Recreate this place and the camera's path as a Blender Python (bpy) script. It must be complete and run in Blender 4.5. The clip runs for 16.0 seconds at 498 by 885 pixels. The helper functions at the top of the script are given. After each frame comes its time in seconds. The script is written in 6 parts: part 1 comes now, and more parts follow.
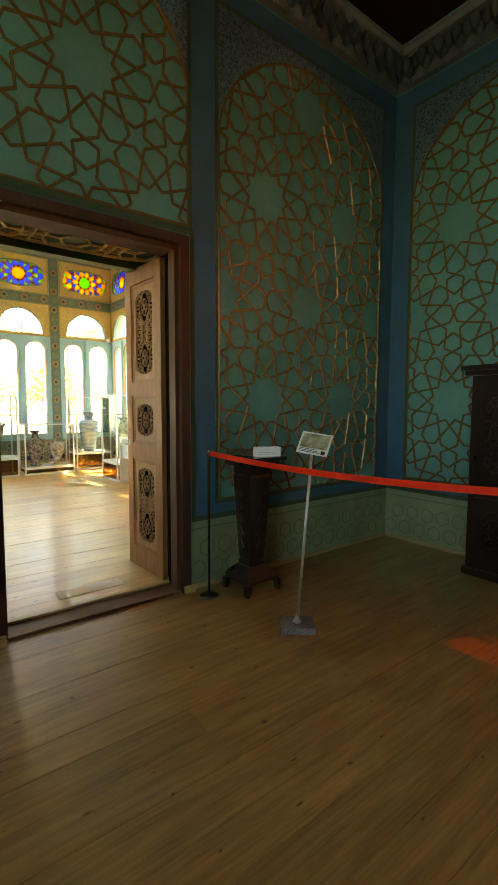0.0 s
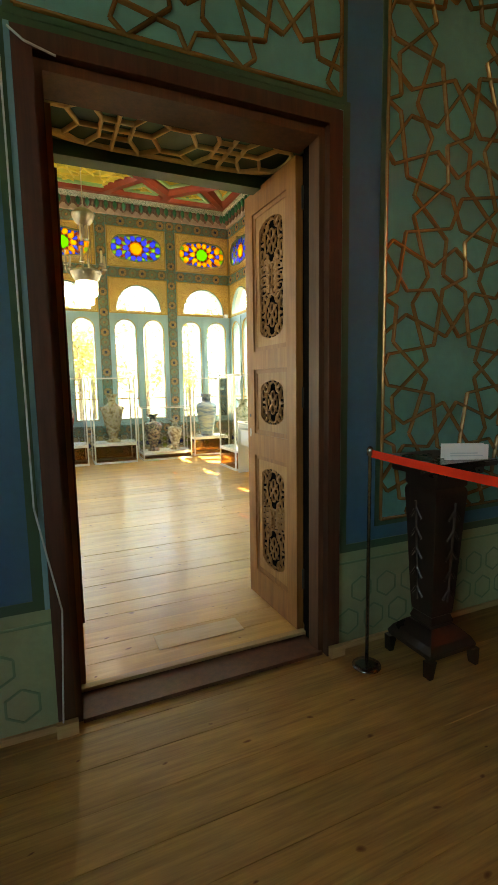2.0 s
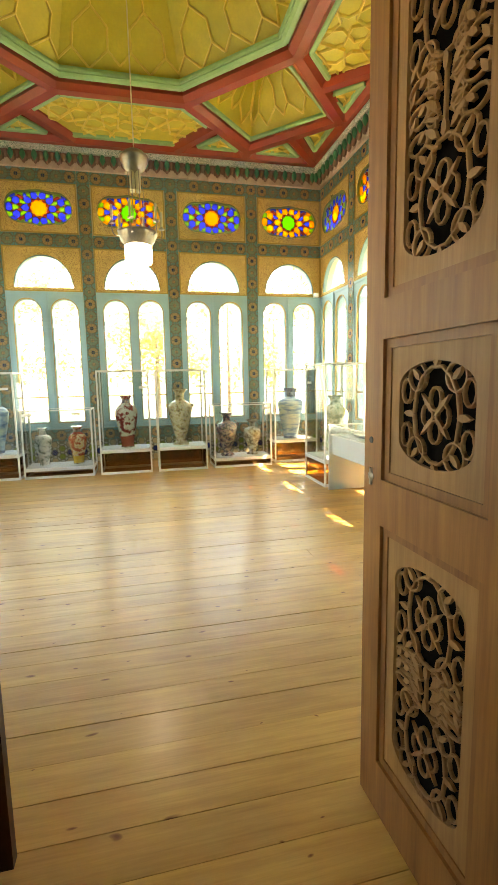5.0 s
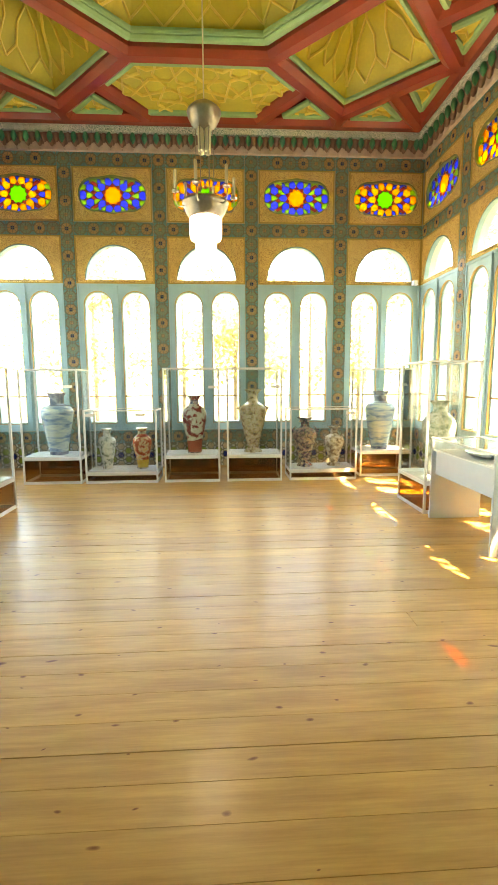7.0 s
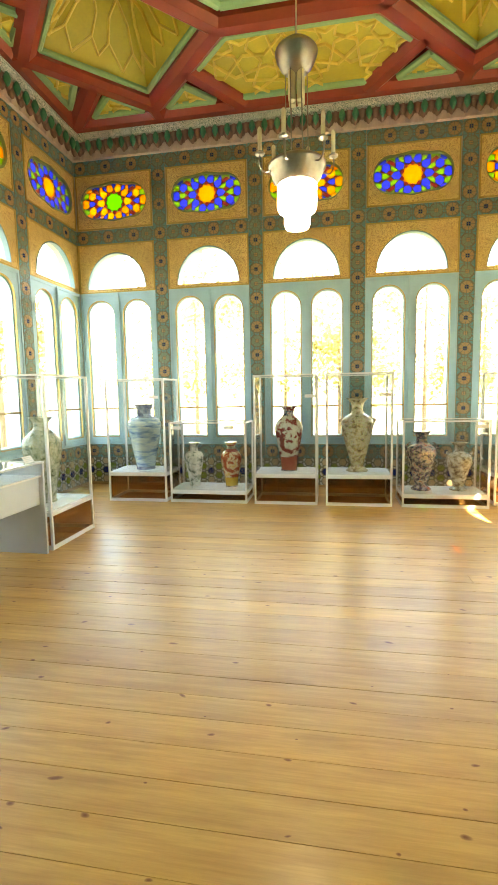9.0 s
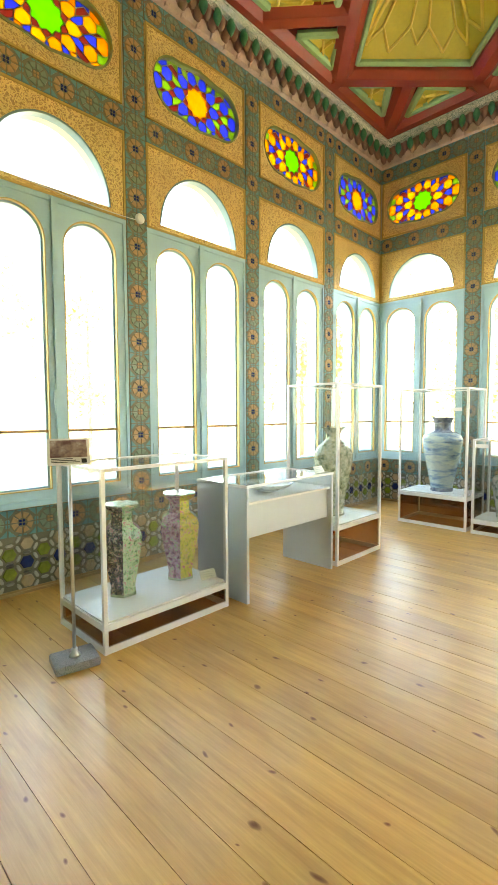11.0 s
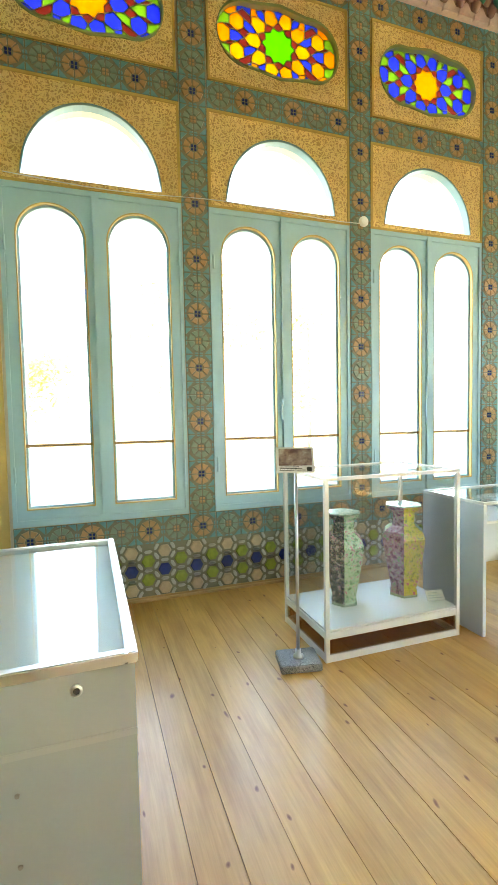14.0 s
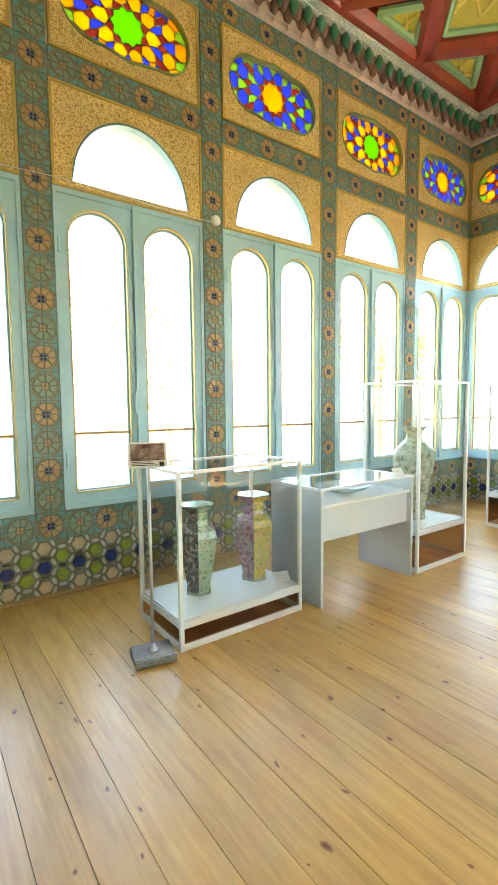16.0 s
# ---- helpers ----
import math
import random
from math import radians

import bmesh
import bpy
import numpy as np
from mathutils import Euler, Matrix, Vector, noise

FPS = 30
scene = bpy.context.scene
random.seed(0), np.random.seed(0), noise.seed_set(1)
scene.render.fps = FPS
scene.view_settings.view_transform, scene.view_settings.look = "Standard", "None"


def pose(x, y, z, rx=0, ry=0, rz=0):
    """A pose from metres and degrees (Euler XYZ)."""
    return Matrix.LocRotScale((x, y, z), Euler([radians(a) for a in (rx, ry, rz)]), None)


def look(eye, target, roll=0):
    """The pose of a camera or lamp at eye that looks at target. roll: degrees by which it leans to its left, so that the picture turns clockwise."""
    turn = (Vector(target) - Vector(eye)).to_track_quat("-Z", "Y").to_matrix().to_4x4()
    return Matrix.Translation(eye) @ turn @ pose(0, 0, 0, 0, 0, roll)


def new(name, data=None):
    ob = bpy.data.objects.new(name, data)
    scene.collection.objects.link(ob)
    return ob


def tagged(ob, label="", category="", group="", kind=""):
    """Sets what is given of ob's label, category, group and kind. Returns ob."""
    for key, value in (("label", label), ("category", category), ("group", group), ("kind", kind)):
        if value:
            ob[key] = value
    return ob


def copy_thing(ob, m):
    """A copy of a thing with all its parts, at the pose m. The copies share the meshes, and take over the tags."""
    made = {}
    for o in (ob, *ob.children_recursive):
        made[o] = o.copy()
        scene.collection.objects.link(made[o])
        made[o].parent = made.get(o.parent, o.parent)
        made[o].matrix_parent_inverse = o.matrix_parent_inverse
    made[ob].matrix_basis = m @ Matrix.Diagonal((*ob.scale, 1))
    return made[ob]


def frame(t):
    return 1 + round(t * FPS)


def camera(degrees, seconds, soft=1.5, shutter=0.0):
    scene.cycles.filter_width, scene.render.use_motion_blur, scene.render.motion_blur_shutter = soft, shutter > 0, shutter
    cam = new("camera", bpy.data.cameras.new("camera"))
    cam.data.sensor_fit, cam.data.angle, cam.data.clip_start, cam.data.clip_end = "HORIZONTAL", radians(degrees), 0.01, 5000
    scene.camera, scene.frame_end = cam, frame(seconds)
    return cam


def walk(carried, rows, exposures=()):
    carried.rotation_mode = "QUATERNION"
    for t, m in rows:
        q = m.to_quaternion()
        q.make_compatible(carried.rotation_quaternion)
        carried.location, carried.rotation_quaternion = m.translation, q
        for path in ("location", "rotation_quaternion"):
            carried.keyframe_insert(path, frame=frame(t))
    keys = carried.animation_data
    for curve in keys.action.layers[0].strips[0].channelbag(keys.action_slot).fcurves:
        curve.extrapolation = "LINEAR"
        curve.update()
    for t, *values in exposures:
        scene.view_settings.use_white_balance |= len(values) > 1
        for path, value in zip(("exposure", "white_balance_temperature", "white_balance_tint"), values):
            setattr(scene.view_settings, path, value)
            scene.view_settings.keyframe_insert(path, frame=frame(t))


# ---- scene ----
cam = camera(56.6, 16.0)
METRES, EYE, TILT, LEAN, TURN = 6.1, 1.5, 0.0, 0.0, -37.6
PATH = [
    (0, (-0.253, 0.034, 1.681), (0.976, 1.604, 1.517), 0.2),
    (0.5, (-0.138, 0.373, 1.663), (0.947, 2.041, 1.463), -0.2),
    (1, (0.011, 0.698, 1.632), (0.967, 2.44, 1.405), -0.4),
    (1.5, (0.183, 1.025, 1.653), (1.043, 2.815, 1.415), -0.5),
    (2, (0.287, 1.326, 1.642), (1.084, 3.145, 1.4), -0.9),
    (2.5, (0.383, 1.624, 1.63), (1.111, 3.472, 1.391), -1.2),
    (3, (0.532, 1.9, 1.655), (1.183, 3.776, 1.417), -1.3),
    (3.5, (0.662, 2.196, 1.644), (1.26, 4.09, 1.406), -1.0),
    (3.7, (0.684, 2.301, 1.659), (1.269, 4.198, 1.421), -1.1),
    (5.8, (1.056, 3.532, 1.616), (1.364, 5.488, 1.335), -0.9),
    (6, (1.063, 3.629, 1.615), (1.332, 5.591, 1.332), -0.9),
    (6.5, (1.085, 3.892, 1.621), (1.251, 5.867, 1.355), -0.9),
    (7, (1.145, 4.122, 1.628), (1.254, 6.103, 1.371), -0.3),
    (7.5, (1.18, 4.314, 1.613), (1.278, 6.295, 1.353), -0.2),
    (8, (1.206, 4.584, 1.599), (1.257, 6.567, 1.337), -0.1),
    (8.5, (1.233, 4.876, 1.573), (1.133, 6.86, 1.338), -0.5),
    (9, (1.247, 5.109, 1.587), (0.905, 7.069, 1.383), -1.0),
    (9.5, (1.143, 5.303, 1.527), (0.54, 7.204, 1.375), -1.3),
    (10, (1.054, 5.443, 1.527), (0.139, 7.217, 1.397), -1.1),
    (10.2, (1.024, 5.483, 1.511), (-0.016, 7.187, 1.386), -0.8),
    (12.3, (0.937, 5.568, 1.599), (-0.759, 6.621, 1.474), -0.9),
    (12.5, (0.931, 5.562, 1.6), (-0.795, 6.564, 1.481), -1.0),
    (13, (0.917, 5.561, 1.598), (-0.881, 6.431, 1.484), -1.2),
    (13.5, (0.896, 5.553, 1.592), (-0.959, 6.293, 1.479), -1.2),
    (14, (0.876, 5.544, 1.588), (-1.011, 6.198, 1.477), -1.1),
    (14.5, (0.87, 5.542, 1.586), (-1.006, 6.227, 1.474), -1.2),
    (15, (0.89, 5.56, 1.593), (-0.934, 6.372, 1.47), -1.3),
    (15.5, (0.917, 5.571, 1.602), (-0.815, 6.561, 1.464), -1.0),
    (16, (0.938, 5.581, 1.606), (-0.673, 6.756, 1.452), -0.6),
]
KELVIN = 10700
walk(cam, [(t, look(eye, target, roll)) for t, eye, target, roll in PATH], [(0.0, 4.72, KELVIN, 8), (1.5, 4.72, KELVIN, 8), (3.7, 4.72, KELVIN, 8), (5.8, 4.82, KELVIN, 12), (10.0, 4.9, KELVIN, 12), (12.5, 5.08, KELVIN - 2300, 12), (16.0, 5.08, KELVIN - 2300, 12)])

# ---- world, sun ----
SUN_EL, SUN_AZ = 62.0, 112.0      # azimuth measured from +y towards +x
world = bpy.data.worlds.new("sky")
scene.world = world
world.use_nodes = True
wn = world.node_tree.nodes
sky = wn.new("ShaderNodeTexSky")
sky.sky_type = "NISHITA"
sky.sun_disc = False
sky.sun_elevation, sky.sun_rotation = radians(SUN_EL), radians(SUN_AZ)
world.node_tree.links.new(sky.outputs[0], wn["Background"].inputs[0])
wn["Background"].inputs[1].default_value = 0.15
sun_data = bpy.data.lights.new("sun", "SUN")
sun_data.energy, sun_data.angle, sun_data.color = 3.0, radians(0.5), (1.0, 0.95, 0.86)
sun = new("sun", sun_data)
sd = Vector((math.sin(radians(SUN_AZ)) * math.cos(radians(SUN_EL)), math.cos(radians(SUN_AZ)) * math.cos(radians(SUN_EL)), math.sin(radians(SUN_EL))))
sun.matrix_world = look(sd * 40, (0, 0, 0))


# ---- materials ----
def nodes_of(name):
    m = bpy.data.materials.new(name)
    m.use_nodes = True
    nt = m.node_tree
    return m, nt, nt.nodes["Principled BSDF"]


def lk(nt, a, b):
    nt.links.new(a, b)


def ramp_of(nt, fac, stops):
    r = nt.nodes.new("ShaderNodeValToRGB")
    while len(r.color_ramp.elements) < len(stops):
        r.color_ramp.elements.new(0.5)
    for e, (p, c) in zip(r.color_ramp.elements, stops):
        e.position, e.color = p, (*c, 1)
    lk(nt, fac, r.inputs[0])
    return r.outputs[0]


def coords(nt, scale=(1, 1, 1), jitter=False):
    tc = nt.nodes.new("ShaderNodeTexCoord")
    mp = nt.nodes.new("ShaderNodeMapping")
    mp.inputs["Scale"].default_value = scale
    lk(nt, tc.outputs["Object"], mp.inputs[0])
    if jitter:
        oi = nt.nodes.new("ShaderNodeObjectInfo")
        mu = nt.nodes.new("ShaderNodeVectorMath")
        mu.operation = "MULTIPLY"
        cb = nt.nodes.new("ShaderNodeCombineXYZ")
        for i in range(3):
            lk(nt, oi.outputs["Random"], cb.inputs[i])
        lk(nt, cb.outputs[0], mu.inputs[0])
        mu.inputs[1].default_value = (37, 19, 53)
        lk(nt, mu.outputs[0], mp.inputs["Location"])
    return mp.outputs[0]


def noise_of(nt, vec, scale, detail=4, rough=0.55):
    n = nt.nodes.new("ShaderNodeTexNoise")
    n.inputs["Scale"].default_value, n.inputs["Detail"].default_value, n.inputs["Roughness"].default_value = scale, detail, rough
    lk(nt, vec, n.inputs["Vector"])
    return n.outputs["Fac"]


def bump_of(nt, bsdf, height, strength, dist=0.01):
    b = nt.nodes.new("ShaderNodeBump")
    b.inputs["Strength"].default_value, b.inputs["Distance"].default_value = strength, dist
    lk(nt, height, b.inputs["Height"])
    lk(nt, b.outputs[0], bsdf.inputs["Normal"])


def mixc(nt, fac, a, b, mode="MIX"):
    m = nt.nodes.new("ShaderNodeMix")
    m.data_type, m.blend_type = "RGBA", mode
    for s, v in ((0, fac), (6, a), (7, b)):
        if isinstance(v, (int, float)):
            m.inputs[s].default_value = v
        elif isinstance(v, tuple):
            m.inputs[s].default_value = (*v, 1)
        else:
            lk(nt, v, m.inputs[s])
    return m.outputs[2]


def dull(c, k):
    return tuple(min(1, v * k) for v in c)


def paint(name, col, rough=0.5, metal=0.0, scale=6.0, var=0.18, bump=0.15, jitter=False, spec=0.5):
    m, nt, b = nodes_of(name)
    v = coords(nt, jitter=jitter)
    big, fine = noise_of(nt, v, scale), noise_of(nt, v, scale * 12, 3)
    c = ramp_of(nt, big, [(0.3, dull(col, 1 - var)), (0.7, dull(col, 1 + var * 0.6))])
    c = mixc(nt, fine, c, dull(col, 1 - var * 0.8))
    lk(nt, c, b.inputs["Base Color"])
    b.inputs["Roughness"].default_value, b.inputs["Metallic"].default_value = rough, metal
    b.inputs["Specular IOR Level"].default_value = spec
    if bump:
        bump_of(nt, b, fine, bump, 0.004)
    return m


def wood(name, light, dark, rough=0.4, along=0, knots=True, wear=0.3, grain=1.0, coat=0.0):
    m, nt, b = nodes_of(name)
    s = [9.0 * grain] * 3
    s[along] = 0.7 * grain
    v = coords(nt, tuple(s), jitter=True)
    g = noise_of(nt, v, 3.0, 8, 0.65)
    s2 = [60.0 * grain] * 3
    s2[along] = 1.6 * grain
    v2 = coords(nt, tuple(s2), jitter=True)
    g2 = noise_of(nt, v2, 2.0, 3)
    c = ramp_of(nt, g, [(0.3, dark), (0.5, tuple((a + d) / 2 for a, d in zip(light, dark))), (0.68, light)])
    c = mixc(nt, 0.22, c, ramp_of(nt, g2, [(0.35, dark), (0.6, light)]))
    oi = nt.nodes.new("ShaderNodeObjectInfo")
    tone = ramp_of(nt, oi.outputs["Random"], [(0.0, (0.86, 0.84, 0.82)), (0.5, (0.97, 0.97, 0.97)), (1.0, (1.06, 1.04, 1.0))])
    c = mixc(nt, 1.0, c, tone, "MULTIPLY")
    if knots:
        s3 = [7.0] * 3
        s3[along] = 3.6
        v3 = coords(nt, tuple(s3), jitter=True)
        vo = nt.nodes.new("ShaderNodeTexVoronoi")
        vo.voronoi_dimensions = "2D"
        vo.inputs["Scale"].default_value = 0.85
        wob = nt.nodes.new("ShaderNodeTexNoise")
        wob.inputs["Scale"].default_value = 1.1
        lk(nt, v3, wob.inputs["Vector"])
        lk(nt, mixc(nt, 0.3, v3, wob.outputs["Color"], "LINEAR_LIGHT"), vo.inputs["Vector"])
        size = nt.nodes.new("ShaderNodeMath")
        size.operation = "DIVIDE"
        lk(nt, vo.outputs["Distance"], size.inputs[0])
        lk(nt, ramp_of(nt, vo.outputs["Color"], [(0.12, (1.25,) * 3), (0.42, (0.45,) * 3)]), size.inputs[1])
        k = ramp_of(nt, size.outputs[0], [(0.015, (0.0, 0.0, 0.0)), (0.042, (0.35, 0.35, 0.35)), (0.065, (1, 1, 1))])
        some = ramp_of(nt, vo.outputs["Color"], [(0.44, (0, 0, 0)), (0.48, (1, 1, 1))])
        k = mixc(nt, 1.0, k, some, "LIGHTEN")
        c = mixc(nt, 1.0, c, mixc(nt, k, (0.36, 0.2, 0.08), (1.0, 1.0, 1.0)), "MULTIPLY")
    s4 = [4.5] * 3
    s4[along] = 1.1
    mott = noise_of(nt, coords(nt, tuple(s4), jitter=True), 1.6, 4)
    c = mixc(nt, 1.0, c, ramp_of(nt, mott, [(0.32, (0.87, 0.84, 0.76)), (0.5, (1.0, 1.0, 1.0)), (0.7, (1.07, 1.08, 1.06))]), "MULTIPLY")
    vw = coords(nt)
    w = noise_of(nt, vw, 1.1, 5)
    c = mixc(nt, ramp_of(nt, w, [(0.45, (0, 0, 0)), (0.75, (wear, wear, wear))]), c, dull(dark, 0.7))
    lk(nt, c, b.inputs["Base Color"])
    r = ramp_of(nt, w, [(0.3, (rough * 0.8,) * 3), (0.7, (min(1, rough * 1.35),) * 3)])
    lk(nt, r, b.inputs["Roughness"])
    b.inputs["Coat Weight"].default_value = coat
    b.inputs["Coat Roughness"].default_value = 0.22
    bump_of(nt, b, mixc(nt, 0.55, g, mott), 0.3, 0.004)
    return m


def carved(name, high, low, scale, rough=0.6, depth=0.012):
    """Dense scrolling relief: ridges in one colour over a darker ground."""
    m, nt, b = nodes_of(name)
    v = coords(nt)
    wob = nt.nodes.new("ShaderNodeTexNoise")
    wob.inputs["Scale"].default_value = scale * 0.55
    lk(nt, v, wob.inputs["Vector"])
    ad = nt.nodes.new("ShaderNodeMix")
    ad.data_type, ad.blend_type = "RGBA", "LINEAR_LIGHT"
    ad.inputs[0].default_value = 0.06
    lk(nt, v, ad.inputs[6])
    lk(nt, wob.outputs["Color"], ad.inputs[7])
    vo = nt.nodes.new("ShaderNodeTexVoronoi")
    vo.feature = "DISTANCE_TO_EDGE"
    vo.inputs["Scale"].default_value = scale
    lk(nt, ad.outputs[2], vo.inputs["Vector"])
    edge = ramp_of(nt, vo.outputs["Distance"], [(0.08, (1, 1, 1)), (0.22, (0, 0, 0))])
    big = noise_of(nt, v, 1.7, 5)
    hi = ramp_of(nt, big, [(0.3, dull(high, 0.82)), (0.7, dull(high, 1.12))])
    lk(nt, mixc(nt, edge, low, hi), b.inputs["Base Color"])
    b.inputs["Roughness"].default_value = rough
    bump_of(nt, b, edge, 0.9, depth)
    return m


def glass(name, tint=(0.97, 0.99, 0.98), rough=0.0):
    m, nt, b = nodes_of(name)
    nt.nodes.remove(b)
    t, g = nt.nodes.new("ShaderNodeBsdfTransparent"), nt.nodes.new("ShaderNodeBsdfGlossy")
    t.inputs[0].default_value = (*tint, 1)
    g.inputs["Roughness"].default_value = rough
    f, mx = nt.nodes.new("ShaderNodeLayerWeight"), nt.nodes.new("ShaderNodeMixShader")
    f.inputs[0].default_value = 0.5
    pw, ma = nt.nodes.new("ShaderNodeMath"), nt.nodes.new("ShaderNodeMath")
    pw.operation, ma.operation = "POWER", "MULTIPLY_ADD"
    pw.inputs[1].default_value, ma.inputs[1].default_value, ma.inputs[2].default_value = 5.0, 0.75, 0.04
    lk(nt, f.outputs["Facing"], pw.inputs[0])
    lk(nt, pw.outputs[0], ma.inputs[0])
    lk(nt, ma.outputs[0], mx.inputs[0])
    lk(nt, t.outputs[0], mx.inputs[1])
    lk(nt, g.outputs[0], mx.inputs[2])
    lk(nt, mx.outputs[0], nt.nodes["Material Output"].inputs[0])
    return m


def stained(name, col):
    m, nt, b = nodes_of(name)
    nt.nodes.remove(b)
    v = coords(nt)
    n = noise_of(nt, v, 14, 3)
    c = ramp_of(nt, n, [(0.3, dull(col, 0.8)), (0.7, col)])
    t, d, g = (nt.nodes.new("ShaderNodeBsdf" + k) for k in ("Transparent", "Translucent", "Glossy"))
    g.inputs["Roughness"].default_value = 0.15
    a, e = nt.nodes.new("ShaderNodeMixShader"), nt.nodes.new("ShaderNodeMixShader")
    a.inputs[0].default_value, e.inputs[0].default_value = 0.55, 0.04
    lk(nt, c, t.inputs[0])
    lk(nt, c, d.inputs[0])
    lk(nt, t.outputs[0], a.inputs[1])
    lk(nt, d.outputs[0], a.inputs[2])
    lk(nt, a.outputs[0], e.inputs[1])
    lk(nt, g.outputs[0], e.inputs[2])
    lk(nt, e.outputs[0], nt.nodes["Material Output"].inputs[0])
    return m


def ceramic(name, stops, scale, rough=0.16, cell=True, stretch=(1, 1, 1)):
    """Glazed, painted porcelain: patches of several colours."""
    m, nt, b = nodes_of(name)
    v = coords(nt, stretch)
    n = noise_of(nt, v, scale, 5, 0.65)
    c = ramp_of(nt, n, stops)
    if cell:
        vo = nt.nodes.new("ShaderNodeTexVoronoi")
        vo.inputs["Scale"].default_value = scale * 2.6
        lk(nt, v, vo.inputs["Vector"])
        c = mixc(nt, ramp_of(nt, vo.outputs["Distance"], [(0.1, (0.75,) * 3), (0.42, (0,) * 3)]), c, mixc(nt, 0.55, vo.outputs["Color"], stops[-1][1]))
    lk(nt, c, b.inputs["Base Color"])
    b.inputs["Roughness"].default_value = rough
    return m


M_TEAL = paint("window_teal_paint", (0.39, 0.63, 0.72), 0.42, var=0.12, scale=2.5)
M_TRIMY = paint("ochre_edge_paint", (0.62, 0.42, 0.14), 0.5)
M_GOLD = carved("gilded_carved_plaster", (0.95, 0.68, 0.27), (0.6, 0.36, 0.13), 32)
M_GOLDF = paint("gilded_frame", (0.62, 0.41, 0.12), 0.42, metal=0.25)
M_LEAD = paint("olive_lead_cames", (0.25, 0.3, 0.1), 0.5)
M_GROUT = paint("tile_ground_olive", (0.2, 0.19, 0.13), 0.55)
M_T_OR = paint("tile_ochre_glaze", (0.5, 0.3, 0.15), 0.3, jitter=True)
M_T_GR = paint("tile_green_glaze", (0.21, 0.3, 0.22), 0.3, jitter=True)
M_T_TEAL = paint("tile_teal_glaze", (0.12, 0.32, 0.34), 0.28, jitter=True)
M_T_BLUE = paint("tile_blue_glaze", (0.03, 0.05, 0.2), 0.22, jitter=True, scale=20, var=0.4)
M_T_LIME = paint("tile_lime_glaze", (0.3, 0.4, 0.08), 0.25, jitter=True, scale=22, var=0.45)
M_T_WHITE = paint("tile_grey_white_glaze", (0.5, 0.52, 0.48), 0.28, jitter=True)
M_T_CREAM = paint("tile_cream_glaze", (0.55, 0.42, 0.27), 0.3, jitter=True, scale=18, var=0.3)
M_FLOOR = wood("hall_pine_floor", (0.7, 0.405, 0.118), (0.51, 0.265, 0.062), 0.36, 0, True, 0.14, coat=0.3)
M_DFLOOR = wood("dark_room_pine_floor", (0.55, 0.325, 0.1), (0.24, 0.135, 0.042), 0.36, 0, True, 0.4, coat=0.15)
M_DOOR = wood("door_walnut", (0.36, 0.145, 0.036), (0.2, 0.07, 0.016), 0.5, 2, False, 0.3)
M_DOORC = wood("door_carving_worn_wood", (0.42, 0.21, 0.075), (0.26, 0.115, 0.036), 0.55, 2, False, 0.25)
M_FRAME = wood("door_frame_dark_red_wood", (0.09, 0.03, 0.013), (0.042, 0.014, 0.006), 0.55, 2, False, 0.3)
M_DARKW = wood("carved_black_wood", (0.03, 0.016, 0.01), (0.015, 0.008, 0.006), 0.3, 2, False, 0.3)
M_BASE = wood("pine_baseboard", (0.55, 0.36, 0.16), (0.38, 0.22, 0.09), 0.45, 0, False, 0.3)
M_RED = paint("ceiling_red_lacquer", (0.36, 0.055, 0.03), 0.3, scale=3, var=0.25)
M_CGREEN = paint("ceiling_green_moulding", (0.3, 0.52, 0.25), 0.45, scale=4)
M_YEL = paint("ceiling_yellow_panel", (0.66, 0.55, 0.085), 0.42, scale=2.2, var=0.25)
M_GBAR = paint("gilded_lattice", (0.85, 0.66, 0.16), 0.3, metal=0.2)
M_PINK = paint("cornice_pink_plaster", (0.74, 0.55, 0.48), 0.6, scale=9, var=0.3)
M_CORG = paint("cornice_green_drops", (0.05, 0.3, 0.16), 0.4, scale=12, var=0.4)
M_CORB = paint("cornice_maroon_lobes", (0.34, 0.19, 0.15), 0.55, scale=14, var=0.3)
M_SCRIPT = carved("cornice_script_band", (0.85, 0.87, 0.82), (0.16, 0.3, 0.25), 42, 0.55, 0.004)
M_WHITE = paint("white_aluminium", (0.78, 0.79, 0.78), 0.32, metal=0.15, var=0.05, bump=0.03)
M_SHELF = paint("white_laminate_shelf", (0.8, 0.82, 0.8), 0.25, var=0.04, bump=0.02)
M_GREYP = paint("grey_laminate", (0.58, 0.63, 0.66), 0.4, var=0.06, bump=0.03)
M_VIT = paint("pale_grey_painted_board", (0.4, 0.42, 0.4), 0.45, var=0.06, bump=0.03)
M_GLASS = glass("clear_glass")
M_BROWN = glass("smoked_brown_glass", (0.8, 0.66, 0.53))
M_WGLASS = glass("window_glass", (0.98, 0.99, 0.99))
M_CARD = paint("white_card", (0.82, 0.83, 0.82), 0.5, var=0.05)
M_CHROME = paint("brushed_steel", (0.72, 0.72, 0.72), 0.28, metal=0.9, var=0.1)
M_PEWTER = paint("tarnished_silver", (0.42, 0.38, 0.34), 0.32, metal=0.9, var=0.3, scale=14)
M_STONE = carved("grey_granite", (0.34, 0.33, 0.31), (0.14, 0.135, 0.13), 60, 0.12, 0.001)
M_MASON = paint("outer_plaster", (0.6, 0.55, 0.45), 0.8)
M_DGREEN = paint("dark_room_green_wall", (0.1, 0.31, 0.27), 0.6, scale=1.5, var=0.3)
M_DGREENT = paint("dark_green_trim", (0.03, 0.08, 0.035), 0.5)
